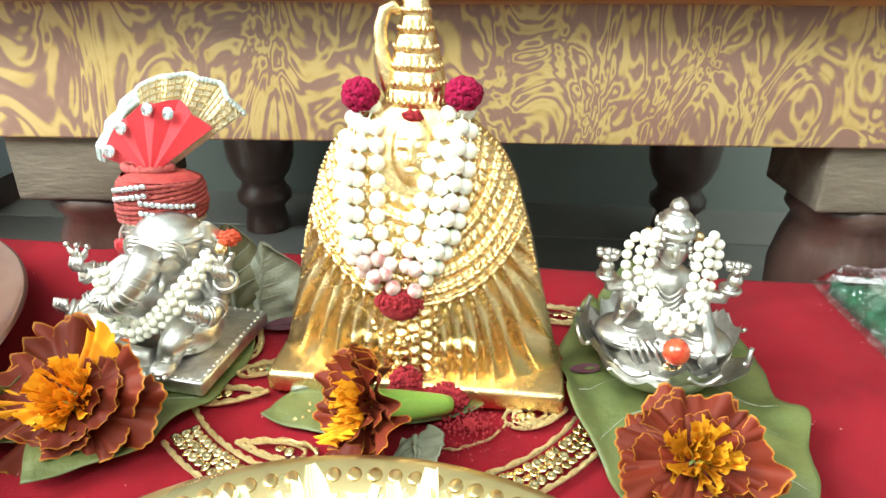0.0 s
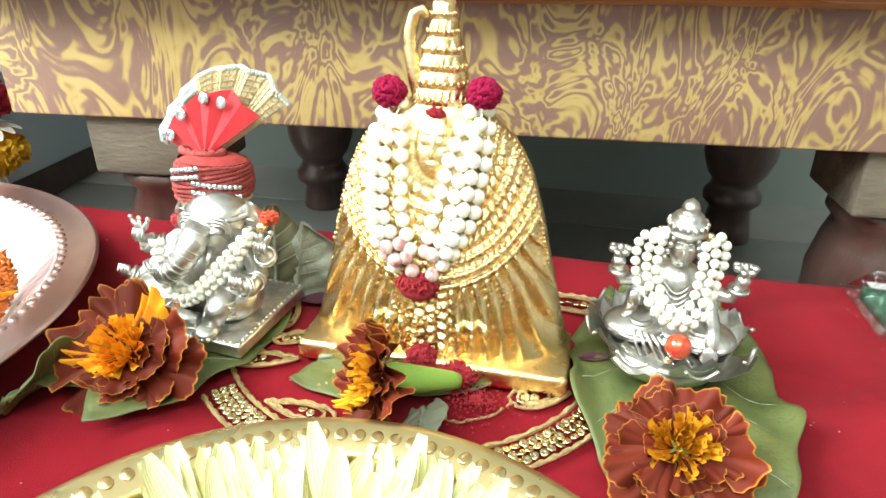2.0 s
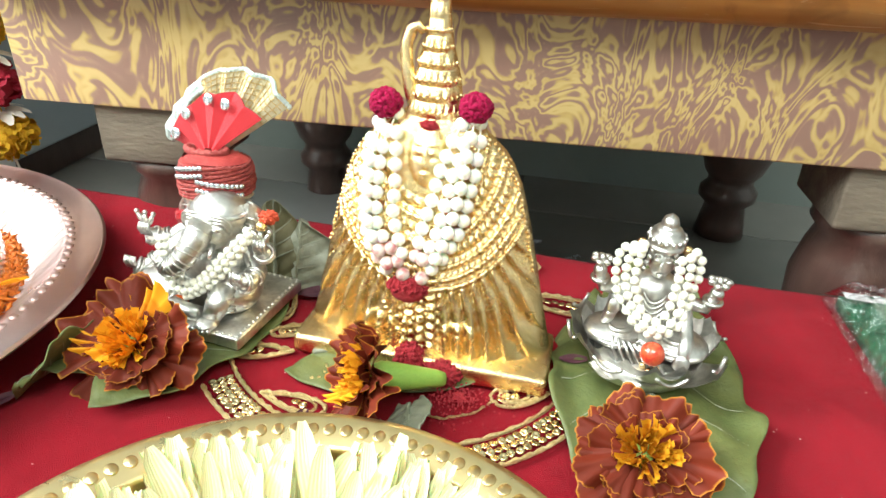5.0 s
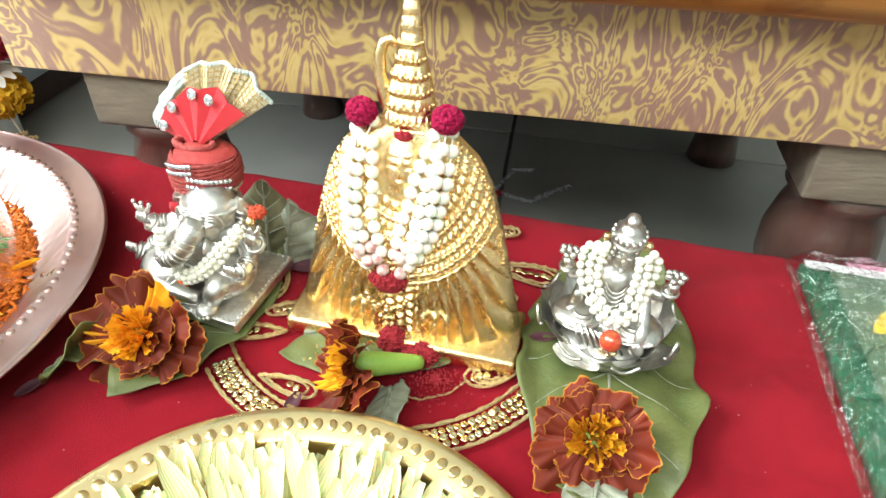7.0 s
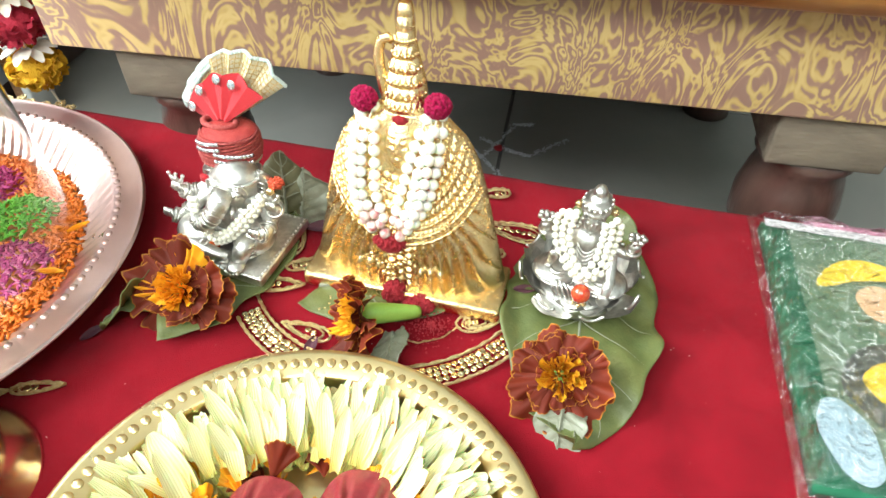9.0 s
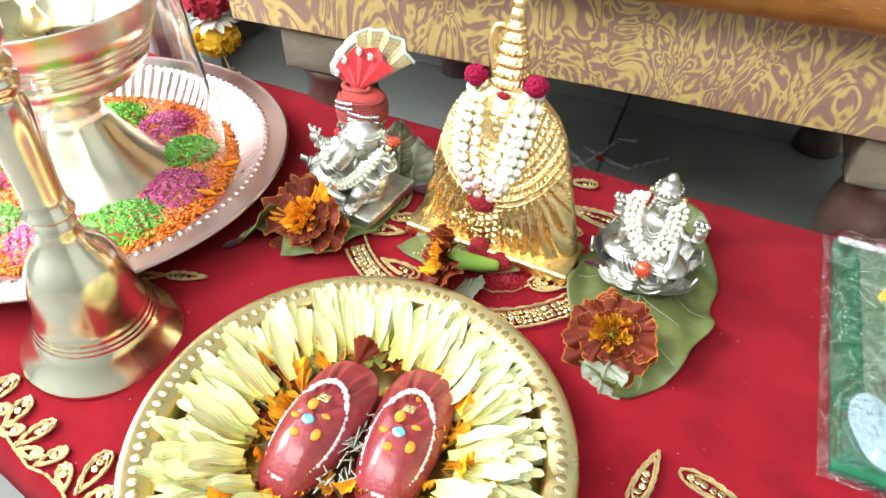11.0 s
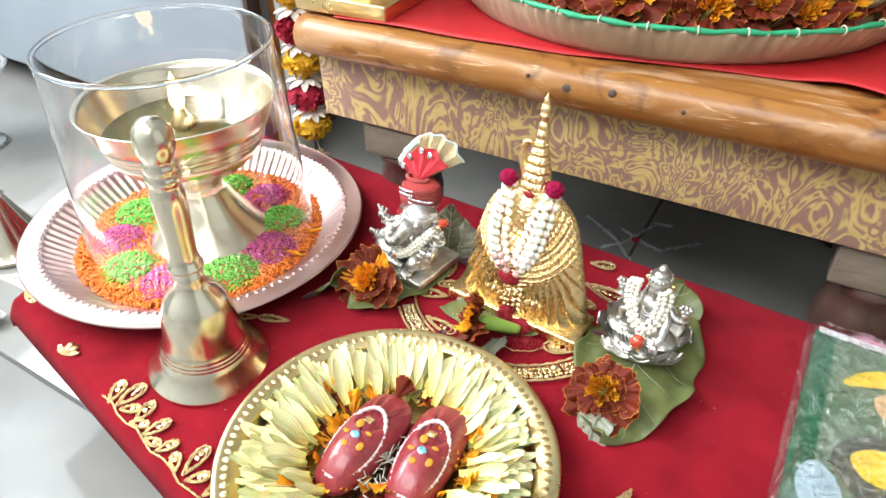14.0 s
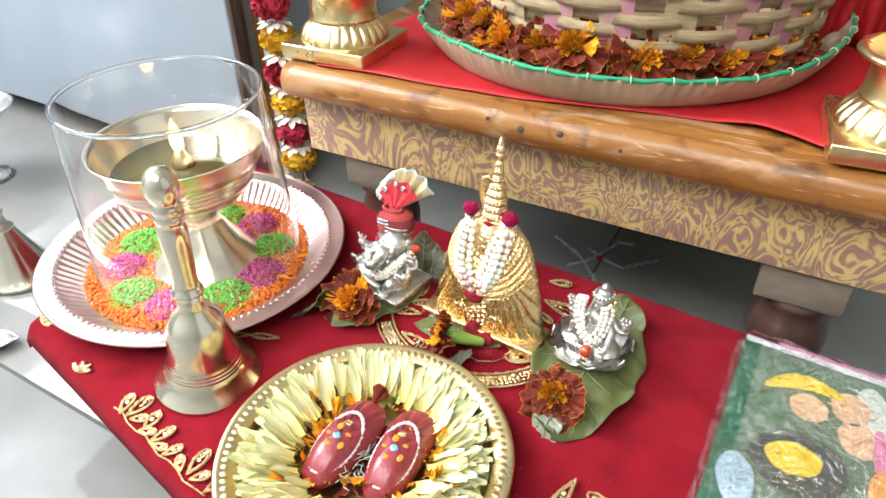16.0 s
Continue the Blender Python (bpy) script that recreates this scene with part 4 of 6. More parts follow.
# legs and robe: one knee raised, the other folded flat
g.ball((-0.016, -0.004, 0.0125), (0.0140, 0.0135, 0.0075), 20, 12).ball((0.017, -0.001, 0.0145), (0.0105, 0.0135, 0.0100), 20, 12)
g.tube([(-0.022, -0.010, 0.0105), (-0.012, -0.0165, 0.0098), (0.000, -0.0175, 0.0090), (0.008, -0.0165, 0.0086)], [0.0052, 0.0050, 0.0042, 0.0034], 12)
g.tube([(0.0175, -0.008, 0.0185), (0.0165, -0.0155, 0.0140), (0.0150, -0.0175, 0.0090)], [0.0060, 0.0050, 0.0040], 12)
g.ball((0.0150, -0.0205, 0.0080), (0.0048, 0.0062, 0.0026), 12, 8)
for k in range(5):
    g.ball((0.0112 + 0.0018 * k, -0.0262 + 0.0006 * abs(k - 2), 0.0072), (0.0010, 0.0014, 0.0011), 6, 5)
for k in range(6):
    g.tube([(-0.0265 + 0.0035 * k, -0.013 - 0.0007 * k, 0.0085 + 0.0002 * k), (-0.0245 + 0.0036 * k, -0.0150 - 0.0007 * k, 0.0125), (-0.0215 + 0.0036 * k, -0.0130 - 0.0004 * k, 0.0158)], 0.0007, 5)
for k in range(4):
    g.tube(arc(0.0168, -0.0105, 0.0062, 0.0052, 190, 350, 10, 0.0110 + 0.0022 * k), 0.0006, 5)
# belly, chest, belt
g.ball((0.001, 0.008, 0.0215), (0.0175, 0.0145, 0.0130), 26, 16).ball((0.003, 0.011, 0.0310), (0.0180, 0.0115, 0.0100), 24, 14)
g.tube(arc(0.001, 0.008, 0.0172, 0.0146, 180, 360, 24, 0.0170), 0.0013, 6)
for k in range(13):
    a = radians(190 + 13.3 * k)
    g.ball((0.001 + 0.0178 * math.cos(a), 0.008 + 0.0152 * math.sin(a), 0.0145), (0.0009, 0.0009, 0.0013), 6, 5)
# head: domed brow, heavy lids, wide ears with ribs, trunk swung aside, tusks
body_end = len(g.v)
g.ball((0.006, 0.016, 0.0435), (0.0132, 0.0125, 0.0115), 26, 18).ball((0.0045, 0.009, 0.0385), (0.0098, 0.0088, 0.0080), 22, 14)
for s in (-1, 1):
    ex = 0.006 + s * 0.0066
    g.ball((ex, 0.0046, 0.0432), (0.0030, 0.0020, 0.0016), 12, 8).ball((ex, 0.0028, 0.0430), (0.0012, 0.0010, 0.0010), 8, 6)
    for k in range(3):
        g.tube([(ex + (0.0036 + 0.0009 * k) * math.cos(radians(-30 + 30 * i)), 0.0042 + 0.0002 * k + 0.0022 * abs(math.cos(radians(-30 + 30 * i))), 0.0432 + (0.0024 + 0.0015 * k) * math.sin(radians(-30 + 30 * i))) for i in range(9)], 0.0008, 6)
    g.surface(lambda a, b: (0.006 + s * (0.0115 + 0.0095 * a), 0.0170 - 0.003 * math.sin(math.pi * a) + 0.002 * a, 0.0420 + (b - 0.5) * 0.0190 * math.sin(math.pi * (0.28 + 0.6 * a)) + 0.0018 * a), 12, 12)
    g.surface(lambda a, b: (0.006 + s * (0.0205 - 0.0095 * a), 0.0195 - 0.002 * math.sin(math.pi * a), 0.0420 + (b - 0.5) * 0.0190 * math.sin(math.pi * (0.88 - 0.6 * a)) + 0.0018 * (1 - a)), 12, 12)
    g.tube([(0.006 + s * (0.0140 + 0.0065 * math.sin(math.pi * i / 12)), 0.0165, 0.0335 + 0.0175 * i / 12) for i in range(13)], 0.0010, 6)
    for k in range(3):
        g.tube([(0.006 + s * 0.0125, 0.0150, 0.0455 - 0.003 * k), (0.006 + s * 0.0185, 0.0150, 0.0450 - 0.0036 * k)], 0.0006, 5)
    g.tube([(0.005 + s * 0.0058, 0.0025, 0.0360), (0.004 + s * 0.0085, -0.0030, 0.0325)], [0.0019, 0.0007], 8)
trunk = [(0.0055, 0.0050, 0.0430), (0.0048, -0.0010, 0.0385), (0.0030, -0.0048, 0.0335), (-0.0005, -0.0066, 0.0290), (-0.0050, -0.0068, 0.0262), (-0.0088, -0.0058, 0.0266), (-0.0102, -0.0050, 0.0292)]
g.tube(trunk, [0.0062, 0.0058, 0.0050, 0.0043, 0.0037, 0.0032, 0.0028], 16)
for k in range(12):
    f = 0.5 + k * 0.45
    i = min(int(f), len(trunk) - 2)
    c, d = Vector(trunk[i]).lerp(Vector(trunk[i + 1]), f - i), (Vector(trunk[i + 1]) - Vector(trunk[i])).normalized()
    r = 0.0061 - 0.00052 * f
    g.tube([c + d.to_track_quat("Z", "Y").to_matrix() @ Vector((r * math.cos(math.tau * j / 14), r * math.sin(math.tau * j / 14), 0)) for j in range(14)], 0.00045, 5, closed=True)
g.v[body_end:] = [(x, y - 0.0085, z + 0.0012) for x, y, z in g.v[body_end:]]
# four arms with bangles; the upper pair holds emblems, the lower pair is raised and resting
for pts, rings in (([(-0.0120, 0.012, 0.0340), (-0.0215, 0.010, 0.0275), (-0.0275, 0.006, 0.0265), (-0.0300, 0.003, 0.0305)], 1), ([(0.0180, 0.012, 0.0345), (0.0245, 0.010, 0.0300), (0.0285, 0.006, 0.0300), (0.0292, 0.003, 0.0340)], 1),
                   ([(-0.0130, 0.010, 0.0310), (-0.0240, 0.004, 0.0200), (-0.0315, -0.002, 0.0140), (-0.0345, -0.004, 0.0160)], 0), ([(0.0180, 0.010, 0.0310), (0.0250, 0.004, 0.0230), (0.0262, -0.004, 0.0215), (0.0245, -0.009, 0.0235)], 0)):
    g.tube(pts, [0.0046, 0.0042, 0.0036, 0.0030], 12)
    for i in (1, 2):
        c = Vector(pts[i]).lerp(Vector(pts[i + 1]), 0.35)
        d = (Vector(pts[i + 1]) - Vector(pts[i])).normalized().to_track_quat("Z", "Y").to_matrix()
        for q in (0.0, 0.0016):
            g.tube([c + d @ Vector((0.0042 * math.cos(math.tau * j / 12), 0.0042 * math.sin(math.tau * j / 12), q)) for j in range(12)], 0.0007, 5, closed=True)
    e = Vector(pts[3])
    for k in range(4):
        g.tube([e + Vector((-0.0024 + 0.0016 * k, -0.0016, 0.0)), e + Vector((-0.0024 + 0.0016 * k, -0.0030, 0.0030)), e + Vector((-0.0021 + 0.0014 * k, -0.0018, 0.0058))], 0.0009, 6)
    if rings:
        for k in range(3):
            a = radians(40 + 50 * k)
            g.tube([e + Vector((0, 0, 0.0045)), e + Vector((0.0035 * math.cos(a), -0.001, 0.0065 + 0.0008 * k)), e + Vector((0.0058 * math.cos(a), -0.0005, 0.0098))], [0.0013, 0.0014, 0.0006], 7)
            g.ball((e.x + 0.0058 * math.cos(a), e.y - 0.0005, e.z + 0.0102), 0.0012, 7, 5)
# small crown rim with a peaked plate showing under the cap
g.tube([(0.006 + 0.0134 * math.cos(math.tau * i / 24), 0.0085 + 0.0124 * math.sin(math.tau * i / 24), 0.0478) for i in range(24)], 0.0012, 6, closed=True)
solo("silver_statue", g, SILVER, "small silver seated elephant-headed statue on a square base", "statue", GAN)
gan_neck = necklace("bead_necklace", "ivory bead strings hung across the silver elephant-headed statue", GAN, [
    (0.0, [(-0.0158, 0.0350), (-0.0168, 0.0228), (-0.0130, 0.0146), (-0.0045, 0.0115), (0.0045, 0.0152), (0.0143, 0.0232), (0.0224, 0.0340), (0.0275, 0.0430)]),
    (0.0012, [(-0.0132, 0.0365), (-0.0140, 0.0255), (-0.0100, 0.0180), (-0.0025, 0.0153), (0.0055, 0.0188), (0.0140, 0.0270), (0.0220, 0.0368), (0.0272, 0.0445)]),
    (0.0, [(-0.0108, 0.0375), (-0.0115, 0.0280), (-0.0072, 0.0212), (-0.0005, 0.0190), (0.0065, 0.0225), (0.0138, 0.0305), (0.0212, 0.0395), (0.0262, 0.0460)]),
], 0.0018, IVORY_BEAD, lambda x, z: -0.0105 + 14 * (x - 0.002) ** 2 + 0.10 * max(0.0, z - 0.026))
part("gold_bead", Geo().ball((0.0290, 0.0035, 0.0455), 0.0024, 10, 8), GOLD, gan_neck, "gold bead")
part("tassel", fuzzy((0.0300, 0.008, 0.0480), (0.0045, 0.004, 0.0032), 60, 4), mat("orange_red_thread", (0.5, 0.06, 0.02), None, 0.8, scale=600, bump=0.6), gan_neck, "orange-red thread tassel")
part("pendant_bead", Geo().ball((-0.0055, -0.0125, 0.0080), 0.0046, 16, 12), mat("red_enamel_bead", (0.45, 0.04, 0.015), (0.6, 0.15, 0.03), 0.2, scale=500, coat=0.8), gan_neck, "red enamel bead")
part("red_mark", fuzzy((-0.0125, 0.0045, 0.0415), (0.0032, 0.002, 0.0032), 30, 9), RED_FELT, gan_neck, "small red felt flower")

# ---- the red turban ----
TURBAN = mat("red_brocade", (0.42, 0.045, 0.035), (0.30, 0.02, 0.022), 0.6, scale=300, fine=1800, bump=0.7)
NET = mat("gold_net", (0.74, 0.62, 0.34), (0.84, 0.80, 0.66), 0.35, 0.6, scale=500, fine=1600, bump=1.0)
TRIM = mat("iridescent_braid", (0.72, 0.78, 0.73), (0.50, 0.60, 0.58), 0.35, 0.3, scale=700, fine=1500, bump=1.0)
turban = thing("toy_turban", "small red brocade turban with rhinestones and a pleated fan", "turban", GAN @ pose(-0.0035, 0.0195, 0.0480, -8, 0, 0) @ Matrix.Diagonal((0.87, 0.87, 0.95, 1)))


def wrap(a, b):
    t = math.tau * a
    r = 0.0172 + 0.0014 * math.sin(math.pi * b) - 0.0010 * b + 0.0006 * abs(math.sin(b * 9 + 1.2 * math.sin(t)))
    return (r * math.cos(t), 0.92 * r * math.sin(t), 0.0175 * b + 0.0022 * math.cos(t + 0.4) * (0.5 - b))


g = Geo().surface(wrap, 60, 24, close_u=True).lathe([(0.016, 0.001), (0.0, 0.001)], 30, cap=False).lathe([(0.0162, 0.0172), (0.012, 0.0192), (0.0, 0.0195)], 30, cap=False)
part("band", g, TURBAN, turban, "wrapped red brocade band")
COIL = mat("red_gold_braid", (0.46, 0.09, 0.07), (0.28, 0.02, 0.025), 0.55, scale=600, fine=1800, bump=1.0)
for k in range(9):
    z0 = 0.0010 + 0.0020 * k
    pts = []
    for i in range(72):
        t = math.tau * i / 72
        b = max(0.03, min(0.97, (z0 + 0.0030 * math.sin(t + 0.9)) / 0.0175))
        x, y, z = wrap(i / 72, b)
        w = 1.012 + 0.02 * (i % 2)
        pts.append((x * w, y * w, z + 0.0004 * (i % 2)))
    part("braid_coil", Geo().tube(pts, [0.0008 + 0.0003 * (i % 2) for i in range(72)], 6, closed=True), COIL, turban, "braided red coil")
part("gold_edge", Geo().tube([(1.02 * x, 1.02 * y, z) for x, y, z in (wrap(i / 48, 0.02) for i in range(48))], 0.0008, 6, closed=True), NET, turban, "thin gold edging")
stone = Geo().ball((0, 0, 0), (0.0015, 0.0010, 0.0012), 8, 6).mesh("rhinestone", GEM)
for row in range(4):
    for i in range(8 if row < 2 else 10):
        a = radians((228 if row < 2 else 276) + i * (7.5 if row < 2 else 7.2))
        z = (0.0128 - 0.0036 * row + 0.0005 * i) if row < 2 else (0.0098 - 0.0040 * (row - 2) - 0.0002 * i)
        part("rhinestone", stone, None, turban, "clear rhinestone", pose(0.0200 * math.cos(a), 0.0186 * math.sin(a), z, 0, 0, math.degrees(a) + 90))
part("top_braid", Geo().tube([(-0.0065 + 0.0105 * math.cos(math.tau * i / 30), 0.001 + 0.0075 * math.sin(math.tau * i / 30), 0.0195 + 0.0008 * (i % 2)) for i in range(30)], [0.0016 + 0.0004 * (i % 2) for i in range(30)], 7, closed=True), COIL, turban, "braided ring round the foot of the fan")


def fan(r0, radii, a0, a1, amp, pleats, y, tip, lift=0.0):
    """A pleated fan from angle a0 to a1 (from upright); radii gives its reach along the arc."""
    def fn(a, b):
        ang = radians(a0 + (a1 - a0) * a)
        zig = abs(((a * pleats) % 1) * 2 - 1) * 2 - 1
        r = r0 + (curve_of(radii, a) - r0) * b * (1 + tip * zig)
        return (r * math.sin(ang), y + amp * zig * (0.3 + 0.7 * b) + lift * b, r * math.cos(ang))
    return fn


red_fan = fan(0.004, [(0, 0.0245), (0.25, 0.0255), (0.42, 0.0270), (0.65, 0.0310), (0.85, 0.0340), (1, 0.0340)], -76, 53, 0.0013, 4, 0.0, 0.05)
crest = part("pleated_fan", Geo().surface(red_fan, 96, 14), RED_FELT, turban, "stiff pleated red fan", pose(-0.0070, 0.003, 0.0165, -10, 0, 0), smooth=False)
thicken(crest, 0.0006)
net_fan = fan(0.004, [(0, 0.0315), (0.3, 0.0330), (0.65, 0.0415), (0.88, 0.0480), (1, 0.0475)], -80, 54, 0.0020, 7, 0.004, 0.02)
back = part("net_fan", Geo().surface(net_fan, 112, 14), NET, turban, "glittering gold net fan", pose(-0.0070, 0.005, 0.0165, -10, 0, 0))
thicken(back, 0.0006)
g = Geo()
for k in range(1, 34):
    g.tube([net_fan(k / 34, 0.55 + 0.42 * i / 10) for i in range(11)], 0.00035, 4, m=Matrix.Translation((0, -0.0006, 0)))
for k in range(6):
    g.tube([net_fan(i / 60, 0.62 + 0.07 * k) for i in range(61)], 0.00035, 4, m=Matrix.Translation((0, -0.0006, 0)))
part("net_mesh", g, CORD, back, "raised gold net threads")
g = Geo()
for i in range(76):
    p = net_fan(i / 75, 1.0)
    g.ball(p, (0.0013, 0.0012, 0.0013), 7, 5)
    if i < 34:
        for q in (0.93, 0.86):
            p = net_fan(i / 75, q)
            g.ball((p[0], p[1] - 0.001, p[2]), (0.0017, 0.0011, 0.0017), 6, 5)
part("braid_edge", g, TRIM, back, "iridescent white braid edging")
big_stone = Geo().ball((0, 0, 0), (0.0029, 0.0011, 0.0029), 14, 8).mesh("rhinestone", GEM)
for ang, r in ((-66, 0.0205), (-36, 0.0225), (-2, 0.0265), (20, 0.0270)):
    a = radians(ang)
    part("rhinestone", big_stone, None, crest, "round set rhinestone", Matrix.Translation((r * math.sin(a), -0.0026, r * math.cos(a))))

# ---- the silver goddess statue (one plain mesh) ----
LAK = pose(0.0895, 0.219, 0.0055, 0, 0, -10)
g = Geo().lathe([(0.018, 0.0), (0.022, 0.002), (0.024, 0.008), (0.02, 0.012), (0.001, 0.0125)], 32)


def scoop(length, width):
    def fn(a, b):
        s = 2 * a - 1
        w = width * math.sin(math.pi * (0.12 + 0.72 * b)) ** 0.8
        return (0.010 + length * b, w * s, 0.004 + 0.010 * b ** 2.2 + 0.004 * s * s - 0.003 * math.sin(math.pi * b))
    return fn


for k in range(8):
    low = Geo().surface(scoop(0.0225, 0.0115), 10, 8)
    g.add(low.v, low.f, low.uv, pose(0, 0, 0.002, 0, 0, 45 * k + 22) @ pose(0, 0, 0, 0, 6 if k % 2 else -4, 0))
    inner = Geo().surface(scoop(0.018, 0.010), 8, 6)
    g.add(inner.v, [tuple(reversed(q)) for q in inner.f], inner.uv, pose(0, 0, 0.0045, 0, 0, 45 * k))
for k in range(8):
    g.tube([tuple(pose(0, 0, 0.002, 0, 0, 45 * k + 22) @ Vector(scoop(0.0225, 0.0115)(i / 10, 1.0))) for i in range(11)], 0.0009, 6)
g.ball((0, 0.002, 0.0165), (0.019, 0.013, 0.007), 24, 12)
for s in (-1, 1):
    g.ball((s * 0.0135, -0.004, 0.0185), (0.0125, 0.0115, 0.0062), 18, 12)
    for k in range(5):
        g.tube(arc(s * 0.012, -0.006, 0.011 - 0.0016 * k, 0.0095 - 0.001 * k, 200, 340, 12, 0.0185 + 0.0012 * k), 0.0008, 6)
    g.tube([(s * 0.0095, 0.003, 0.0415), (s * 0.018, 0.004, 0.033), (s * 0.0262, 0.001, 0.0345), (s * 0.0285, -0.002, 0.0425)], [0.0042, 0.0036, 0.003, 0.0025], 10)
    g.ball((s * 0.0287, -0.003, 0.0445), (0.0036, 0.003, 0.0034), 10, 8)
    g.tube(arc(s * 0.0282, 0.0, 0.0042, 0.0042, 0, 350, 14, 0.039), 0.0012, 6, closed=True)
    for k in range(7):
        a = math.tau * k / 7
        g.ball((s * 0.0287 + 0.0042 * math.cos(a), -0.003 + 0.0032 * math.sin(a), 0.0502 + 0.0006 * math.cos(2 * a)), (0.0021, 0.0016, 0.0017), 7, 5)
    g.ball((s * 0.0287, -0.003, 0.0505), (0.0018, 0.0018, 0.0026), 8, 6)
    for k in range(4):
        g.ball((s * 0.0055 + s * 0.0009 * k, -0.0062, 0.0605 - 0.003 * k), (0.0016, 0.0016, 0.0016), 6, 5)
g.tube([(-0.0105, 0.001, 0.040), (-0.018, -0.002, 0.031), (-0.0185, -0.010, 0.027), (-0.0185, -0.0135, 0.0325)], [0.004, 0.0036, 0.003, 0.0024], 10)
g.ball((-0.0185, -0.0142, 0.0345), (0.0032, 0.0015, 0.0042), 10, 8)
g.tube([(0.0105, 0.001, 0.040), (0.017, -0.002, 0.031), (0.017, -0.010, 0.0245), (0.0155, -0.0155, 0.0205)], [0.004, 0.0036, 0.003, 0.0026], 10)
g.ball((0.0152, -0.0165, 0.0175), (0.0035, 0.0015, 0.0042), 10, 8)
g.ball((0, 0.003, 0.028), (0.0115, 0.0088, 0.0115), 22, 14).ball((0, 0.002, 0.0385), (0.0128, 0.0085, 0.0085), 22, 14).tube([(0, 0.002, 0.044), (0, 0.001, 0.051)], 0.0042, 12)
g.ball((0, -0.0005, 0.0560), (0.0072, 0.0078, 0.0092), 24, 18).ball((0, -0.0082, 0.0548), (0.0011, 0.0013, 0.0022), 8, 6)
g.lathe([(0.0078, 0.0605), (0.0092, 0.0612), (0.0092, 0.0628), (0.0080, 0.0635), (0.0088, 0.0645), (0.0082, 0.0672), (0.0066, 0.0682), (0.0068, 0.069), (0.0050, 0.0705), (0.0036, 0.0712), (0.0044, 0.0722),
         (0.0034, 0.0745), (0.0004, 0.0765)], 26)
for k in range(16):
    a = math.tau * k / 16
    g.ball((0.0089 * math.cos(a), 0.0089 * math.sin(a), 0.0655), (0.0012, 0.0012, 0.0015), 6, 5)
for k in range(5):
    g.tube([(x, -0.0085 - 0.0006 * k + 40 * x * x, 0.0465 - 0.0022 * k - 0.01 * math.cos(x * 160)) for x in (-0.006, -0.004, -0.002, 0, 0.002, 0.004, 0.006)], 0.0006, 5)
for s in (-1, 1):
    g.ball((s * 0.0028, -0.0074, 0.0570), (0.0017, 0.0009, 0.0008), 8, 6).tube([(s * 0.0012, -0.0078, 0.0588), (s * 0.0030, -0.0077, 0.0596), (s * 0.0048, -0.0064, 0.0586)], 0.0004, 5)
g.ball((0, -0.0080, 0.0508), (0.0020, 0.0009, 0.0006), 8, 6).ball((0, -0.0079, 0.0498), (0.0015, 0.0009, 0.0006), 8, 6).ball((0, -0.0083, 0.0608), 0.0008, 6, 5)
for k in range(7):
    g.tube([(-0.013 + 0.0022 * k, -0.0135 - 0.0004 * k, 0.0215), (-0.012 + 0.0030 * k, -0.0165, 0.0175), (-0.009 + 0.0032 * k, -0.0172, 0.0125)], 0.0008, 5)
for k in range(9):
    a = radians(200 + 17.5 * k)
    g.ball((0.0115 * math.cos(a), 0.003 + 0.0090 * math.sin(a), 0.0265), (0.0011, 0.0010, 0.0014), 6, 5)
# the seated figure narrows above its lotus and leans back a little
g.v = [(x * (0.97 - 0.17 * smoothstep(0.020, 0.032, z)), y + 0.12 * max(0.0, z * 0.87 - 0.02) + 0.004 * smoothstep(0.02, 0.03, z), z * 0.87) for x, y, z in g.v]
solo("silver_statue", g, SILVER, "small silver seated goddess statue on an open lotus", "statue", LAK)
lak_neck = necklace("bead_necklace", "ivory bead strings hung round the silver goddess statue", LAK, [
    (0.0, [(-0.0080, 0.0575), (-0.0150, 0.0540), (-0.0169, 0.0480), (-0.0165, 0.0424), (-0.0145, 0.0345), (-0.0082, 0.0290), (-0.0026, 0.0250), (0.0032, 0.0238), (0.0093, 0.0270), (0.0124, 0.0330), (0.0130, 0.0410), (0.0140, 0.0500), (0.0128, 0.0560), (0.0085, 0.0600)]),
    (0.0012, [(-0.0085, 0.0560), (-0.0122, 0.0530), (-0.0128, 0.0475), (-0.0124, 0.0412), (-0.0095, 0.0345), (-0.0052, 0.0298), (0.0010, 0.0262), (0.0070, 0.0285), (0.0098, 0.0335), (0.0102, 0.0395), (0.0106, 0.0470), (0.0100, 0.0545), (0.0078, 0.0590)]),
    (0.0, [(-0.0085, 0.0535), (-0.0092, 0.0480), (-0.0086, 0.0415), (-0.0060, 0.0345), (-0.0020, 0.0300), (0.0030, 0.0290), (0.0058, 0.0330), (0.0066, 0.0390), (0.0070, 0.0450), (0.0068, 0.0510), (0.0066, 0.0560)]),
], 0.0019, IVORY_BEAD, lambda x, z: -0.0085 - 0.004 * smoothstep(0.036, 0.026, z) + 0.12 * (z - 0.02) + 16 * x * x)
part("pendant_bead", Geo().ball((0.0035, -0.0180, 0.0180), 0.0050, 16, 12), mat("red_gold_bead", (0.42, 0.02, 0.012), (0.55, 0.10, 0.03), 0.2, scale=420, coat=0.8), lak_neck, "red enamel bead with gold lines")
for s in (-1, 0, 1):
    part("gold_bead", Geo().ball((0.0035 + s * 0.0026, -0.0190, 0.0122 - (0.002 if s == 0 else 0)), 0.0015, 8, 6), GOLD, lak_neck)
for s in (-1, 1):
    part("gold_bead", Geo().ball((s * 0.0090, 0.010, 0.0515), 0.0022, 8, 6), GOLD, lak_neck)
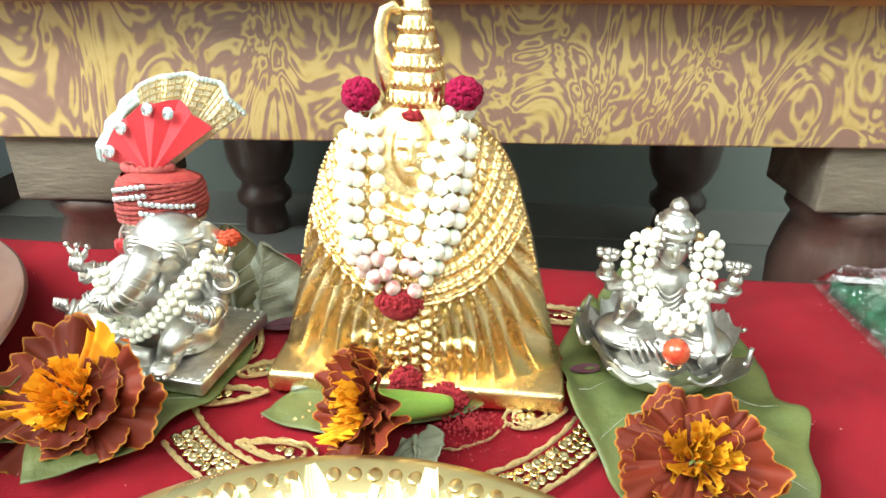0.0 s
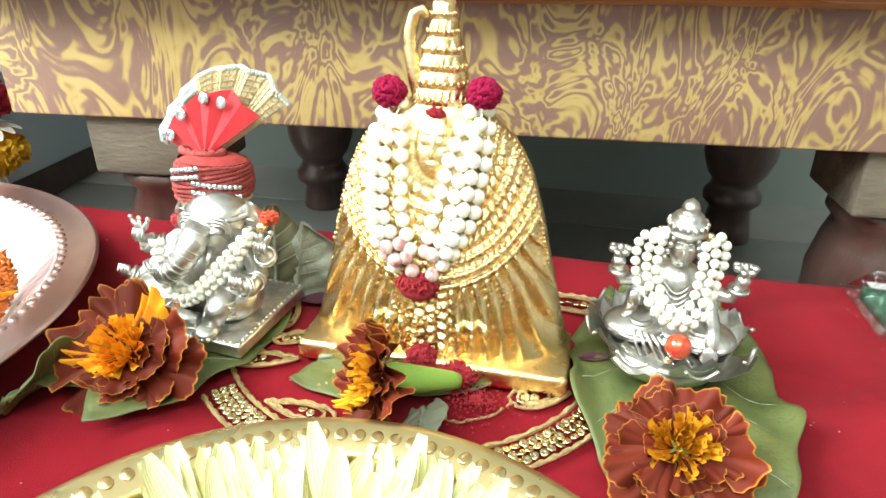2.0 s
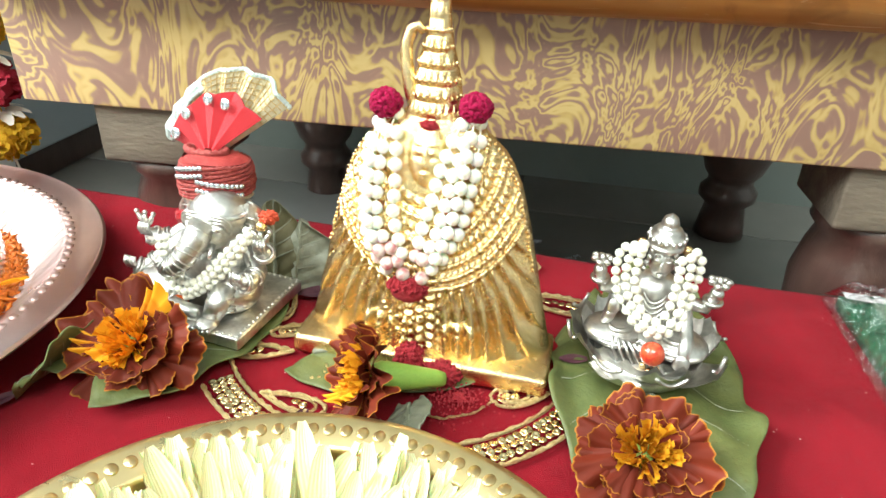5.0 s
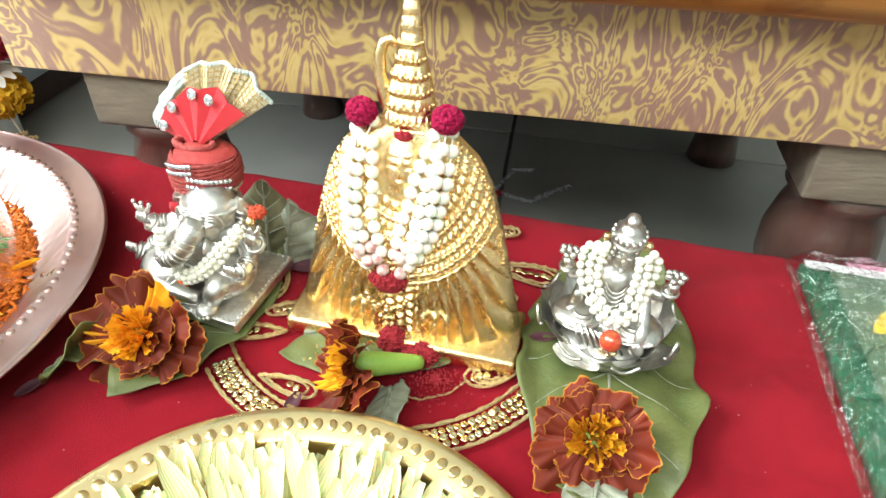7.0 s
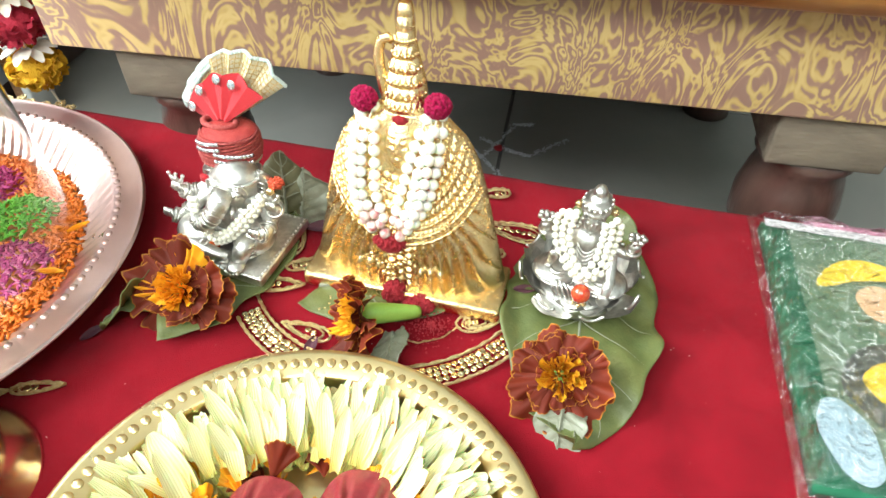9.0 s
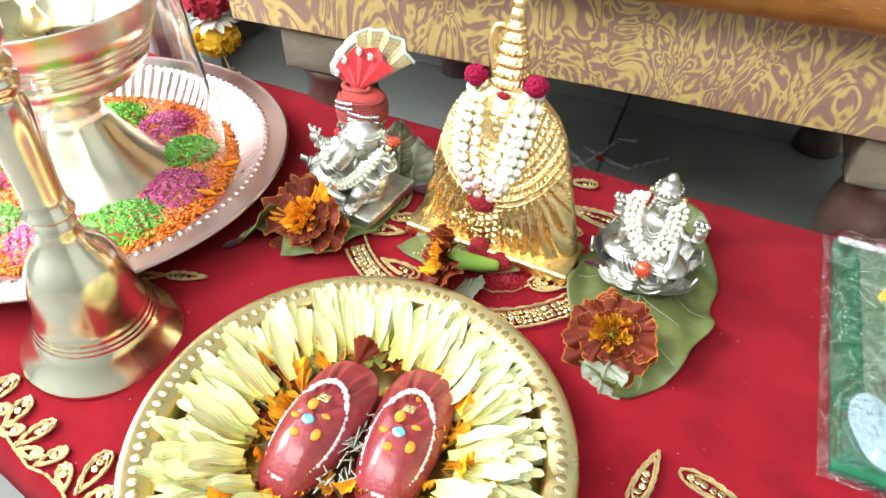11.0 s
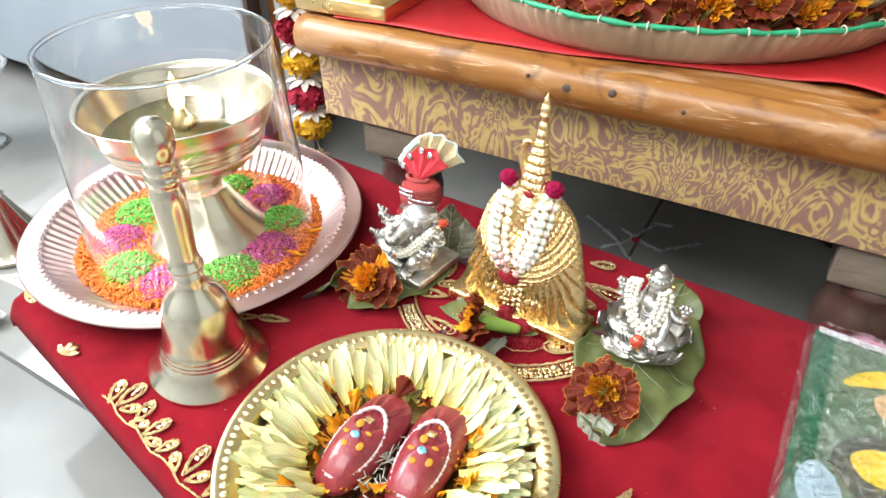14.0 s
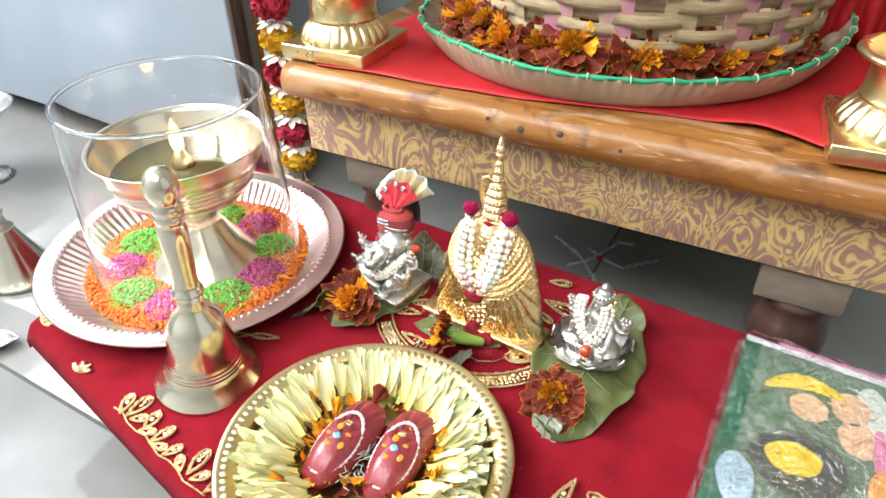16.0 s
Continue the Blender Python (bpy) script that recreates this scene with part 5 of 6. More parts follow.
part("red_mark", fuzzy((0.001, 0.0040, 0.0590), (0.0020, 0.0015, 0.0014), 16, 9), KUMKUM, lak_neck, "red powder on the crown")

# ---- slippers and petals on the brass plate ----
SLIPPER = mat("glossy_maroon_paint", (0.31, 0.033, 0.042), (0.19, 0.018, 0.025), 0.36, scale=150, fine=420, bump=0.35, coat=0.35)
WHITE_PAINT = mat("white_paint_line", (0.75, 0.66, 0.66), (0.6, 0.45, 0.46), 0.5, scale=500, bump=0.4)
TURMERIC = mat("turmeric_spot", (0.62, 0.26, 0.012), (0.5, 0.2, 0.01), 0.6, scale=400)


def slipper(m, label):
    sl = thing("toy_slipper", label, "slipper", m)

    def body(a, b):
        t = math.tau * a
        ct, st = math.cos(t), math.sin(t)
        y = 0.036 * (st if st < 0 else st ** 0.72)
        w = 0.0172 + 0.0012 * st
        top = 0.0125 - 0.0045 * smoothstep(0.008, 0.03, y) + 0.001 * smoothstep(-0.01, -0.03, y)
        rr = math.sin(math.pi * b / 2) if b < 1 else 1
        flat = abs(ct) ** 0.72 * (1 if ct > 0 else -1)
        ridge = 0.0019 * math.sin(flat * w * 1100) * smoothstep(0.012, 0.022, y * rr)
        return (flat * w * rr ** 0.8, y * rr, 0.004 + top * (1 - rr ** 2.6) + ridge * (1 - rr ** 6) if b < 0.999 else 0.0)
    part("body", Geo().surface(body, 72, 22, close_u=True), SLIPPER, sl, "glossy maroon body with toe ridges")
    g = Geo()
    pts = []
    for i in range(64):
        t = math.tau * i / 64
        x, y = 0.0135 * math.cos(t), -0.0055 + 0.0235 * math.sin(t)
        rr = min(1, math.hypot(x / 0.0165, y / 0.034))
        pts.append((x, y, 0.0044 + 0.0128 * (1 - rr ** 2.6)))
    g.tube(pts, 0.0010, 6, closed=True)
    for i, p in enumerate(pts):
        k = 1 + 0.25 * math.sin(i * 2.7)
        g.ball(p, (0.0014 * k, 0.0014 * k, 0.0012), 6, 5)
    part("border", g, WHITE_PAINT, sl, "white beaded border line")
    part("rhinestone", Geo().lathe([(0.0026, 0.0), (0.0022, 0.0012), (0.0012, 0.0016), (0.0, 0.0016)], 12, Matrix.Translation((0, -0.004, 0.0168)) @ Matrix.Diagonal((1.25, 1, 1, 1))), BLUE_GEM, sl, "pale blue rhinestone", smooth=False)
    for k in range(5):
        a = radians(90 + 72 * k + 20)
        x, y = 0.0072 * math.cos(a), -0.004 + 0.0075 * math.sin(a)
        rr = math.hypot(x / 0.0165, y / 0.034)
        part("spot", Geo().ball((x + 0.0006 * math.sin(k * 5 + y * 900), y, 0.0046 + 0.0128 * (1 - rr ** 2.6)), (0.0026 + 0.0007 * math.sin(k * 3.1), 0.0022 + 0.0009 * math.cos(k * 2.3), 0.0010), 10, 6), TURMERIC, sl, "yellow turmeric spot")
    g = Geo()
    for i in range(3):
        g.tube([(-0.0028, 0.0068 + 0.0014 * i, 0.0166 - 0.0006 * i), (0.0026, 0.0066 + 0.0016 * i, 0.0166 - 0.0006 * i)], 0.00055, 5)
        g.tube([(-0.002 + 0.002 * i, 0.0060, 0.0166), (-0.002 + 0.002 * i, 0.0104, 0.0154)], 0.00055, 5)
    part("gold_mark", g, GOLD, sl, "small gold stamped mark")
    return sl


slipper(pose(-0.0262, 0.0435, 0.0145, 6, 0, -5), "toy-sized glossy maroon slipper with white border and rhinestone")
slipper(pose(0.0118, 0.0535, 0.0145, 6, 0, 3), "toy-sized glossy maroon slipper with white border and rhinestone")


def strap_petal(curl, width, seed):
    def fn(a, b):
        s = 2 * a - 1
        w = width * (0.35 + 0.65 * math.sin(math.pi * min(1.0, 0.12 + 0.80 * b)))
        if b > 0.93:
            w *= 0.62
        return (b, w * s, curl * b * b + 0.09 * s * s * (1 - 0.5 * b) + 0.02 * math.sin(9 * b + seed))
    return Geo().surface(fn, 4, 8).mesh("petal", CREAM)


STRAPS = [strap_petal(c, w, i) for i, (c, w) in enumerate(((0.1, 0.12), (-0.18, 0.14), (0.25, 0.115), (0.02, 0.155)))]
ring = thing("petal_ring", "ring of cream chrysanthemum petals round the maroon slippers", "petals", pose(PX, PY, 0.0025))
rnd = random.Random(21)
for i in range(290):
    lay = i % 3
    a = 360 * i / 290 + rnd.uniform(-5, 5)
    r = (0.052, 0.058, 0.049)[lay] + rnd.uniform(-0.006, 0.005)
    s = rnd.uniform(0.022, 0.032)
    part("petal", rnd.choice(STRAPS), None, ring, m=pose(0, 0, 0.003 + 0.005 * lay + rnd.uniform(0, 0.004), 0, 0, a) @ pose(r, 0, 0, rnd.uniform(-28, 28), -(6, 16, 34)[lay] + rnd.uniform(-16, 14), rnd.uniform(-24, 24))
         @ Matrix.Diagonal((s, s * rnd.uniform(0.9, 1.3), s, 1)))
g = Geo()
for i in range(620):
    a = rnd.uniform(0, 360)
    s, w = rnd.uniform(0.020, 0.031), rnd.uniform(0.09, 0.14)
    cu, ph = rnd.uniform(-0.2, 0.3), rnd.uniform(0, 6)
    m = pose(0, 0, 0.003 + rnd.uniform(0, 0.012), 0, 0, a) @ pose(rnd.uniform(0.047, 0.062), 0, 0, rnd.uniform(-35, 35), rnd.uniform(-36, 6), rnd.uniform(-26, 26))
    g.surface(lambda u, v: (s * v, s * w * (2 * u - 1) * math.sin(math.pi * (0.15 + 0.72 * v)) ** 0.7, s * (cu * v * v + 0.08 * (2 * u - 1) ** 2 + 0.02 * math.sin(8 * v + ph))), 2, 6, m=m)
part("loose_petals", g, CREAM, ring, "dense overlapping cream petals")["kind"] = "stuff"
bed = thing("marigold_petals", "loose rust and orange marigold petals under the slippers", "petals", pose(PX, PY, 0.004))
for i in range(190):
    a, r = rnd.uniform(0, 360), 0.056 * math.sqrt(rnd.random())
    s = rnd.uniform(0.012, 0.02)
    part("petal", rnd.choice(YELLOW_PETALS if rnd.random() < 0.68 else PETALS), None, bed, m=pose(r * math.cos(radians(a)), r * math.sin(radians(a)), 0.002 + rnd.uniform(0, 0.009),
         rnd.uniform(-40, 40), rnd.uniform(-50, 20), a + rnd.uniform(-60, 60)) @ Matrix.Diagonal((s, s, s, 1)))
STAMEN = mat("dry_stamen", (0.55, 0.55, 0.45), (0.25, 0.25, 0.2), 0.7, scale=300)
g = Geo()
for i in range(60):
    a, r = rnd.uniform(0, math.tau), rnd.uniform(0, 0.02)
    p = Vector((PX + 0.003 + r * 0.4 * math.cos(a), PY - 0.004 + 1.6 * r * math.sin(a), 0.016 + rnd.uniform(0, 0.004)))
    g.tube([p, p + Vector((rnd.uniform(-1, 1), rnd.uniform(-1, 1), rnd.uniform(-0.1, 0.3))) * 0.008], 0.0004, 4)
solo("flower_bits", g, STAMEN, "dry pale flower bits between the slippers", "petals", kind="stuff")

# ---- coloured rice on the large plate ----
RICE = {"orange": mat("orange_rice", (0.72, 0.19, 0.01), (0.62, 0.14, 0.008), 0.55, scale=500), "magenta": mat("magenta_rice", (0.42, 0.03, 0.18), (0.34, 0.02, 0.13), 0.55, scale=500),
        "green": mat("green_rice", (0.12, 0.42, 0.02), (0.08, 0.30, 0.015), 0.55, scale=500)}
grains = {k: Geo() for k in RICE}
rnd = random.Random(31)
for i in range(6800):
    a, r = rnd.uniform(0, 360), math.sqrt(rnd.uniform(0.035 ** 2, 0.1045 ** 2))
    kind_of, hump = "orange", 0.0
    for k in range(10):
        ca = radians(36 * k + 8)
        cx, cy = 0.070 * math.cos(ca), 0.070 * math.sin(ca)
        d = math.hypot((r * math.cos(radians(a)) - cx), (r * math.sin(radians(a)) - cy))
        if d < 0.0232 + 0.003 * math.sin(k * 5.1) + abs(rnd.gauss(0, 0.003)) - 0.003:
            kind_of, hump = ("green" if k % 2 else "magenta"), 0.006 * (1 - (d / 0.0225) ** 2)
    z = 0.0028 + max(0, hump) + rnd.uniform(0, 0.0018)
    m = Matrix.Identity(4) @ pose(r * math.cos(radians(a)), r * math.sin(radians(a)), z, rnd.uniform(-25, 25), rnd.uniform(-25, 25), rnd.uniform(0, 360))
    grains[kind_of].add([(-0.0034, 0, 0), (0, -0.0011, 0), (0, 0, 0.0011), (0, 0.0011, 0), (0, 0, -0.0011), (0.0034, 0, 0)],
                        [(0, 1, 2), (0, 2, 3), (0, 3, 4), (0, 4, 1), (5, 2, 1), (5, 3, 2), (5, 4, 3), (5, 1, 4)], None, m)
for k, gg in grains.items():
    gg.lathe([(0.10 if k == "orange" else 0.02, 0.0018), (0.0005, 0.0018)], 24, cap=False) if k == "orange" else None
    solo("coloured_rice", gg, RICE[k], k + " dyed rice grains spread round the oil lamp", "rice", pose(QX, QY, 0.0008), kind="stuff")
for k, (x, y, r) in enumerate(((-0.195, 0.205, 70), (-0.19, 0.17, 20))):
    solo("yellow_petal", Geo().surface(lambda a, b: ((b - 0.5) * 0.014, (a - 0.5) * 0.005 * math.sin(math.pi * (0.1 + 0.85 * b)), 0.0006 + 40 * (a - 0.5) ** 2 * 0.0001), 4, 8), ORANGE,
         "single yellow petal on the coloured rice", "petal", pose(x, y, 0.009, 0, 10, r))

# ---- gold embroidery on the cloth ----
emb = thing("gold_embroidery", "gold cord and sequin embroidery sewn on the red cloth", "embroidery", pose(0, 0, 0.0008))
seq = Geo().lathe([(0.0019, 0.0), (0.0019, 0.0003), (0.0010, 0.0006), (0.0004, 0.0002)], 8).mesh("sequin", SEQUIN)


def cord(pts, r=0.00095, name="cord"):
    g = Geo()
    fine = []
    for p, q in zip(pts, pts[1:]):
        n = max(1, int((Vector(q) - Vector(p)).length / 0.0016))
        fine += [tuple(Vector(p).lerp(Vector(q), i / n)) for i in range(n)]
    fine.append(pts[-1])
    g.tube([(x, y, z + 0.0003 * math.sin(i * 2.2)) for i, (x, y, z) in enumerate(fine)], [r * (1 + 0.28 * math.sin(i * 2.2)) for i in range(len(fine))], 6)
    part(name, g, CORD, emb, "twisted gold cord")


def sequins(pts, spread=0.0, n=1):
    for p in pts:
        for _ in range(n):
            part("sequin", seq, None, emb, m=pose(p[0] + random.uniform(-spread, spread), p[1] + random.uniform(-spread, spread), 0.0006, random.uniform(-15, 15), random.uniform(-15, 15), random.uniform(0, 90)))


def drop(cx, cy, length, width, turn, fill=0):
    """A teardrop of gold cord, doubled, filled with sequins."""
    for k in (1.0, 0.72):
        pts = []
        for i in range(33):
            t = math.tau * i / 32
            x = 0.5 * length * k * math.cos(t)
            y = 0.5 * width * k * math.sin(t) * math.sin(t / 2) ** 0.9
            c, s = math.cos(radians(turn)), math.sin(radians(turn))
            pts.append((cx + x * c - y * s, cy + x * s + y * c, 0.0006))
        cord(pts, 0.0008 if k == 1 else 0.0006)
    c, s = math.cos(radians(turn)), math.sin(radians(turn))
    sequins([(cx + (j - 0.4) * 0.0035 * c, cy + (j - 0.4) * 0.0035 * s) for j in range(-fill // 2, fill // 2)], 0.0006, 1)


MX, MY = -0.014, 0.228
for r in (0.0795, 0.0935):
    cord(arc(MX, MY, r, r * 0.97, 222, 262, 18, 0.0006) if r > 0.09 else arc(MX, MY, r, r * 0.97, 196, 262, 26, 0.0006))
    cord(arc(MX, MY, r, r * 0.97, 284, 334 if r > 0.09 else 330, 20, 0.0006))
for a0, a1 in ((222, 262), (286, 330)):
    for r in (0.0832, 0.0865, 0.0898):
        sequins(arc(MX, MY, r, r * 0.97, a0, a1, 19), 0.0004)
for d in ((-0.070, 0.194, 0.026, 0.013, 12, 2), (-0.046, 0.1665, 0.028, 0.012, 170, 2), (0.041, 0.190, 0.024, 0.015, 20, 3), (-0.044, 0.190, 0.018, 0.010, 100, 2), (0.052, 0.264, 0.042, 0.020, 172, 8), (0.035, 0.297, 0.020, 0.012, 195, 2),
          (0.040, 0.246, 0.018, 0.008, 150, 2), (-0.074, 0.232, 0.030, 0.012, 100, 3), (-0.06, 0.213, 0.026, 0.010, 30, 3)):
    drop(*d)
for r in (0.0055, 0.0035):
    cord(arc(0.040, 0.191, r * 1.3, r, 0, 350, 20, 0.0006), 0.0007)
cord([(0.0, 0.172, 0.0006), (0.012, 0.170, 0.0006), (0.024, 0.176, 0.0006), (0.030, 0.184, 0.0006)], 0.0005)
for d in ((0.1165, 0.088, 0.034, 0.011, 78, 5), (0.147, 0.094, 0.034, 0.012, -14, 5), (0.155, 0.077, 0.030, 0.011, -60, 4), (0.118, 0.060, 0.03, 0.011, 100, 4), (-0.158, 0.108, 0.024, 0.008, 20, 3), (-0.18, 0.098, 0.022, 0.008, 30, 3)):
    drop(*d)


def blossom(x, y, s, turn):
    for k in range(4):
        a = turn - 60 + 40 * k
        drop(x + 0.5 * s * math.cos(radians(a)), y + 0.5 * s * math.sin(radians(a)), s * 0.86, s * 0.40, a + 180, 2)


for d in ((-0.201, 0.001, 0.019, 0.009, 112, 3), (-0.190, 0.004, 0.022, 0.011, 84, 3), (-0.181, -0.004, 0.013, 0.007, 35, 2), (-0.171, -0.001, 0.017, 0.009, 97, 3), (-0.166, -0.009, 0.013, 0.006, 20, 2), (-0.154, -0.006, 0.019, 0.008, 70, 3),
          (-0.148, -0.014, 0.012, 0.006, 10, 2), (-0.137, -0.012, 0.014, 0.007, 60, 2), (-0.114, -0.010, 0.022, 0.010, 94, 3), (-0.104, -0.018, 0.014, 0.007, 48, 2), (-0.124, -0.017, 0.014, 0.007, 138, 2), (-0.091, -0.019, 0.012, 0.006, 75, 2)):
    drop(d[0], d[1], d[2], d[3] * 1.2, d[4] + 180, d[5])
cord([(-0.206 + 0.0105 * i, -0.006 - 0.00205 * i + 0.0016 * math.sin(i * 1.9), 0.0006) for i in range(12)], 0.0007)
blossom(-0.293, 0.316, 0.020, 70)
blossom(-0.325, 0.318, 0.018, 110)
blossom(-0.345, 0.028, 0.015, 60)
blossom(-0.262, 0.004, 0.010, 100)

rnd = random.Random(91)
g = Geo()
for _ in range(260):
    x, y = rnd.uniform(-0.33, 0.3), rnd.uniform(-0.02, 0.3)
    if y > 0.02 - 0.2 * (x + 0.35):
        s = rnd.uniform(0.0001, 0.00024)
        g.ball((x, y, 0.0010), (s * rnd.uniform(1, 3), s, s), 5, 4)
solo("lint", g, mat("pale_lint", (0.6, 0.45, 0.40), (0.45, 0.2, 0.15), 0.9, scale=90), "tiny pale lint specks scattered on the velvet", "lint", kind="stuff")

# ---- the clear pack with green fabric ----
PACK = pose(0.0, 0.0, 0.0008)
pack = thing("fabric_pack", "clear plastic pack with folded green printed fabric on the cloth", "pack", PACK)
GREEN = mat("green_fabric", (0.012, 0.13, 0.06), (0.008, 0.09, 0.04), 0.8, scale=60, fine=1800, bump=0.5)
PALE_GREEN = mat("pale_green_print", (0.17, 0.22, 0.15), (0.09, 0.16, 0.09), 0.75, scale=24, fine=1500, bump=0.3)


def pack_xy(u, v):
    return (0.1945 + 0.135 * u - 0.004 * (1 - v), 0.125 + 0.185 * v - 0.006 * u)


def sheet(u0, u1, v0, v1, z, wave=0.0006, rise=0.0):
    def fn(a, b):
        u, v = u0 + (u1 - u0) * a, v0 + (v1 - v0) * b
        x, y = pack_xy(u, v)
        return (x, y, z + wave * noise.noise(Vector((x * 60, y * 60, z * 100))) + rise * b)
    return Geo().surface(fn, 30, 40)


g = sheet(0.02, 1.0, 0.0, 0.93, 0.0075)
thicken(part("fabric", g, GREEN, pack, "folded dark green fabric"), 0.0065, -1)
part("printed_panel", sheet(0.12, 0.98, 0.05, 0.9, 0.0090, 0.0008), PALE_GREEN, pack, "pale green printed panel")
part("paper_strip", sheet(0.03, 1.0, 0.9, 0.935, 0.0096), mat("white_card", (0.75, 0.72, 0.72), None, 0.6), pack, "white card strip")
part("pink_strip", sheet(0.2, 1.0, 0.94, 0.965, 0.0084), mat("pink_card", (0.62, 0.25, 0.36), None, 0.6), pack, "pink card strip")


def blot(name, cx, cy, rx, ry, turn, z, material, label, bend=0.0):
    g = Geo()
    v, f = [(cx, cy, z)], []
    for i in range(30):
        a = math.tau * i / 30
        x, y = rx * math.cos(a) * (1 + 0.04 * math.sin(5 * a)), ry * math.sin(a)
        y += bend * x * x
        c, s = math.cos(radians(turn)), math.sin(radians(turn))
        v.append((cx + x * c - y * s, cy + x * s + y * c, z))
        f.append((0, 1 + i, 1 + (i + 1) % 30))
    part(name, g.add(v, f), material, pack, label)


YELLOW = mat("yellow_print", (0.80, 0.58, 0.03), (0.72, 0.48, 0.02), 0.7, scale=90)
PEACH = mat("peach_print", (0.66, 0.42, 0.24), (0.58, 0.36, 0.2), 0.7, scale=90)
DARK = mat("dark_print", (0.05, 0.055, 0.05), (0.1, 0.1, 0.09), 0.5, scale=60)
blot("printed_curve", 0.243, 0.262, 0.028, 0.008, 12, 0.0104, YELLOW, "yellow printed curve", -14)
blot("printed_disc", 0.249, 0.237, 0.013, 0.0135, 0, 0.0106, PEACH, "peach printed disc")
blot("printed_disc", 0.276, 0.250, 0.013, 0.016, 0, 0.0103, PEACH, "peach printed disc")
blot("printed_disc", 0.283, 0.222, 0.014, 0.016, 0, 0.0103, PEACH, "peach printed disc")
blot("printed_patch", 0.2905, 0.250, 0.012, 0.030, 4, 0.0100, mat("white_print", (0.62, 0.64, 0.56), (0.50, 0.53, 0.45), 0.6, scale=40), "pale grey-white printed patch")
blot("printed_patch", 0.298, 0.205, 0.006, 0.034, 6, 0.0104, mat("pink_print", (0.62, 0.20, 0.32), (0.52, 0.14, 0.26), 0.6, scale=60), "pink printed stripe")
blot("printed_patch", 0.303, 0.172, 0.013, 0.030, 10, 0.0106, mat("orange_print", (0.75, 0.36, 0.08), (0.66, 0.28, 0.06), 0.6, scale=60), "orange printed patch")
blot("printed_oval", 0.247, 0.182, 0.031, 0.028, 20, 0.0102, DARK, "dark printed oval")
blot("printed_flower", 0.244, 0.184, 0.018, 0.014, 10, 0.0108, YELLOW, "bright yellow printed flower")
blot("printed_patch", 0.212, 0.150, 0.012, 0.022, 10, 0.0103, mat("pale_blue_print", (0.42, 0.52, 0.58), (0.3, 0.4, 0.45), 0.5), "pale blue printed patch")


def film(a, b):
    u, v = -0.015 + 1.03 * a, -0.02 + 1.02 * b
    x, y = pack_xy(u, v)
    e = min(a, 1 - a, b, 1 - b)
    z = 0.0118 * smoothstep(0, 0.07, e) + 0.001
    z += (0.0075 * abs(noise.noise(Vector((x * 60 + y * 20, y * 38, 2)))) + 0.0034 * abs(noise.noise(Vector((x * 150 - y * 60, y * 120, 7))))) * smoothstep(0, 0.05, e)
    return (x, y, z)


wrapper = part("plastic_film", Geo().surface(film, 110, 130), PLASTIC, pack, "crumpled clear plastic film")
wrapper.visible_shadow = False

# ---- things on the low table ----
CLOTH_TOP = mat("red_satin", (0.45, 0.010, 0.014), (0.36, 0.007, 0.011), 0.6, scale=30, fine=1500, bump=0.3)
ZT = 0.1645


def table_cloth(a, b):
    x = -0.235 + 0.47 * a
    front = 0.305 + 0.03 * smoothstep(0.2, 0.75, a) - 0.028 * smoothstep(0.82, 1.0, a) + 0.004 * math.sin(a * 9)
    y = front + (0.66 - front) * b
    return (x, y, ZT + 0.0015 + 0.0012 * noise.noise(Vector((x * 20, y * 20, 3))) + 0.022 * x + 0.004 * smoothstep(0.75, 0.85, a) * math.exp(-(b / 0.1) ** 2))


red_top = solo("table_cloth", Geo().surface(table_cloth, 70, 40), CLOTH_TOP, "plain red cloth spread on the low table", "cloth")
thicken(red_top, 0.001)

LEAFPLATE = mat("dry_leaf_plate", (0.46, 0.36, 0.25), (0.34, 0.25, 0.17), 0.65, scale=40, fine=260, bump=0.5, stretch=(1, 1, 0.15))
GREEN_TAPE = mat("green_tape", (0.02, 0.28, 0.12), (0.04, 0.36, 0.18), 0.45, scale=80)
LX, LY, LR = 0.0, 0.512, 0.205
leaf_plate = thing("leaf_plate", "round dry-leaf plate with a green taped rim on the table", "plate", pose(LX, LY, ZT + 0.003, 0, -1.3, 0))


def leafwall(a, b):
    t = math.tau * a
    r = LR - 0.017 * (1 - b) ** 1.4
    wob = 0.002 * math.sin(t * 7) + 0.0011 * math.sin(t * 120) * (1 + 0.5 * math.sin(t * 17))
    return ((r + wob * b) * math.cos(t), (r + wob * b) * math.sin(t), 0.0005 + 0.028 * b + 0.002 * math.sin(t * 3 + 1) * b)


w = part("wall", Geo().surface(leafwall, 480, 10, close_u=True), LEAFPLATE, leaf_plate, "pleated dry leaf wall")
thicken(w, 0.001)
part("bottom", Geo().lathe([(LR - 0.0165, 0.0), (LR - 0.0165, 0.0015), (0.001, 0.0015)], 64), LEAFPLATE, leaf_plate)
rim_pts = [leafwall(i / 120, 1.0) for i in range(120)]
part("rim", Geo().tube([(x, y, z + 0.0009 * math.sin(i * 1.9) * math.sin(i * 0.37)) for i, (x, y, z) in enumerate(rim_pts)], [0.0019 + 0.0006 * math.sin(i * 2.3) for i in range(120)], 7, closed=True), GREEN_TAPE, leaf_plate, "green taped rim")
tie = Geo().tube(arc(0, 0, 0.0029, 0.0029, 0, 350, 10), 0.0006, 5, closed=True, m=pose(0, 0, 0, 90, 0, 0)).mesh("tie", mat("straw_tie", (0.62, 0.58, 0.42), None, 0.6))
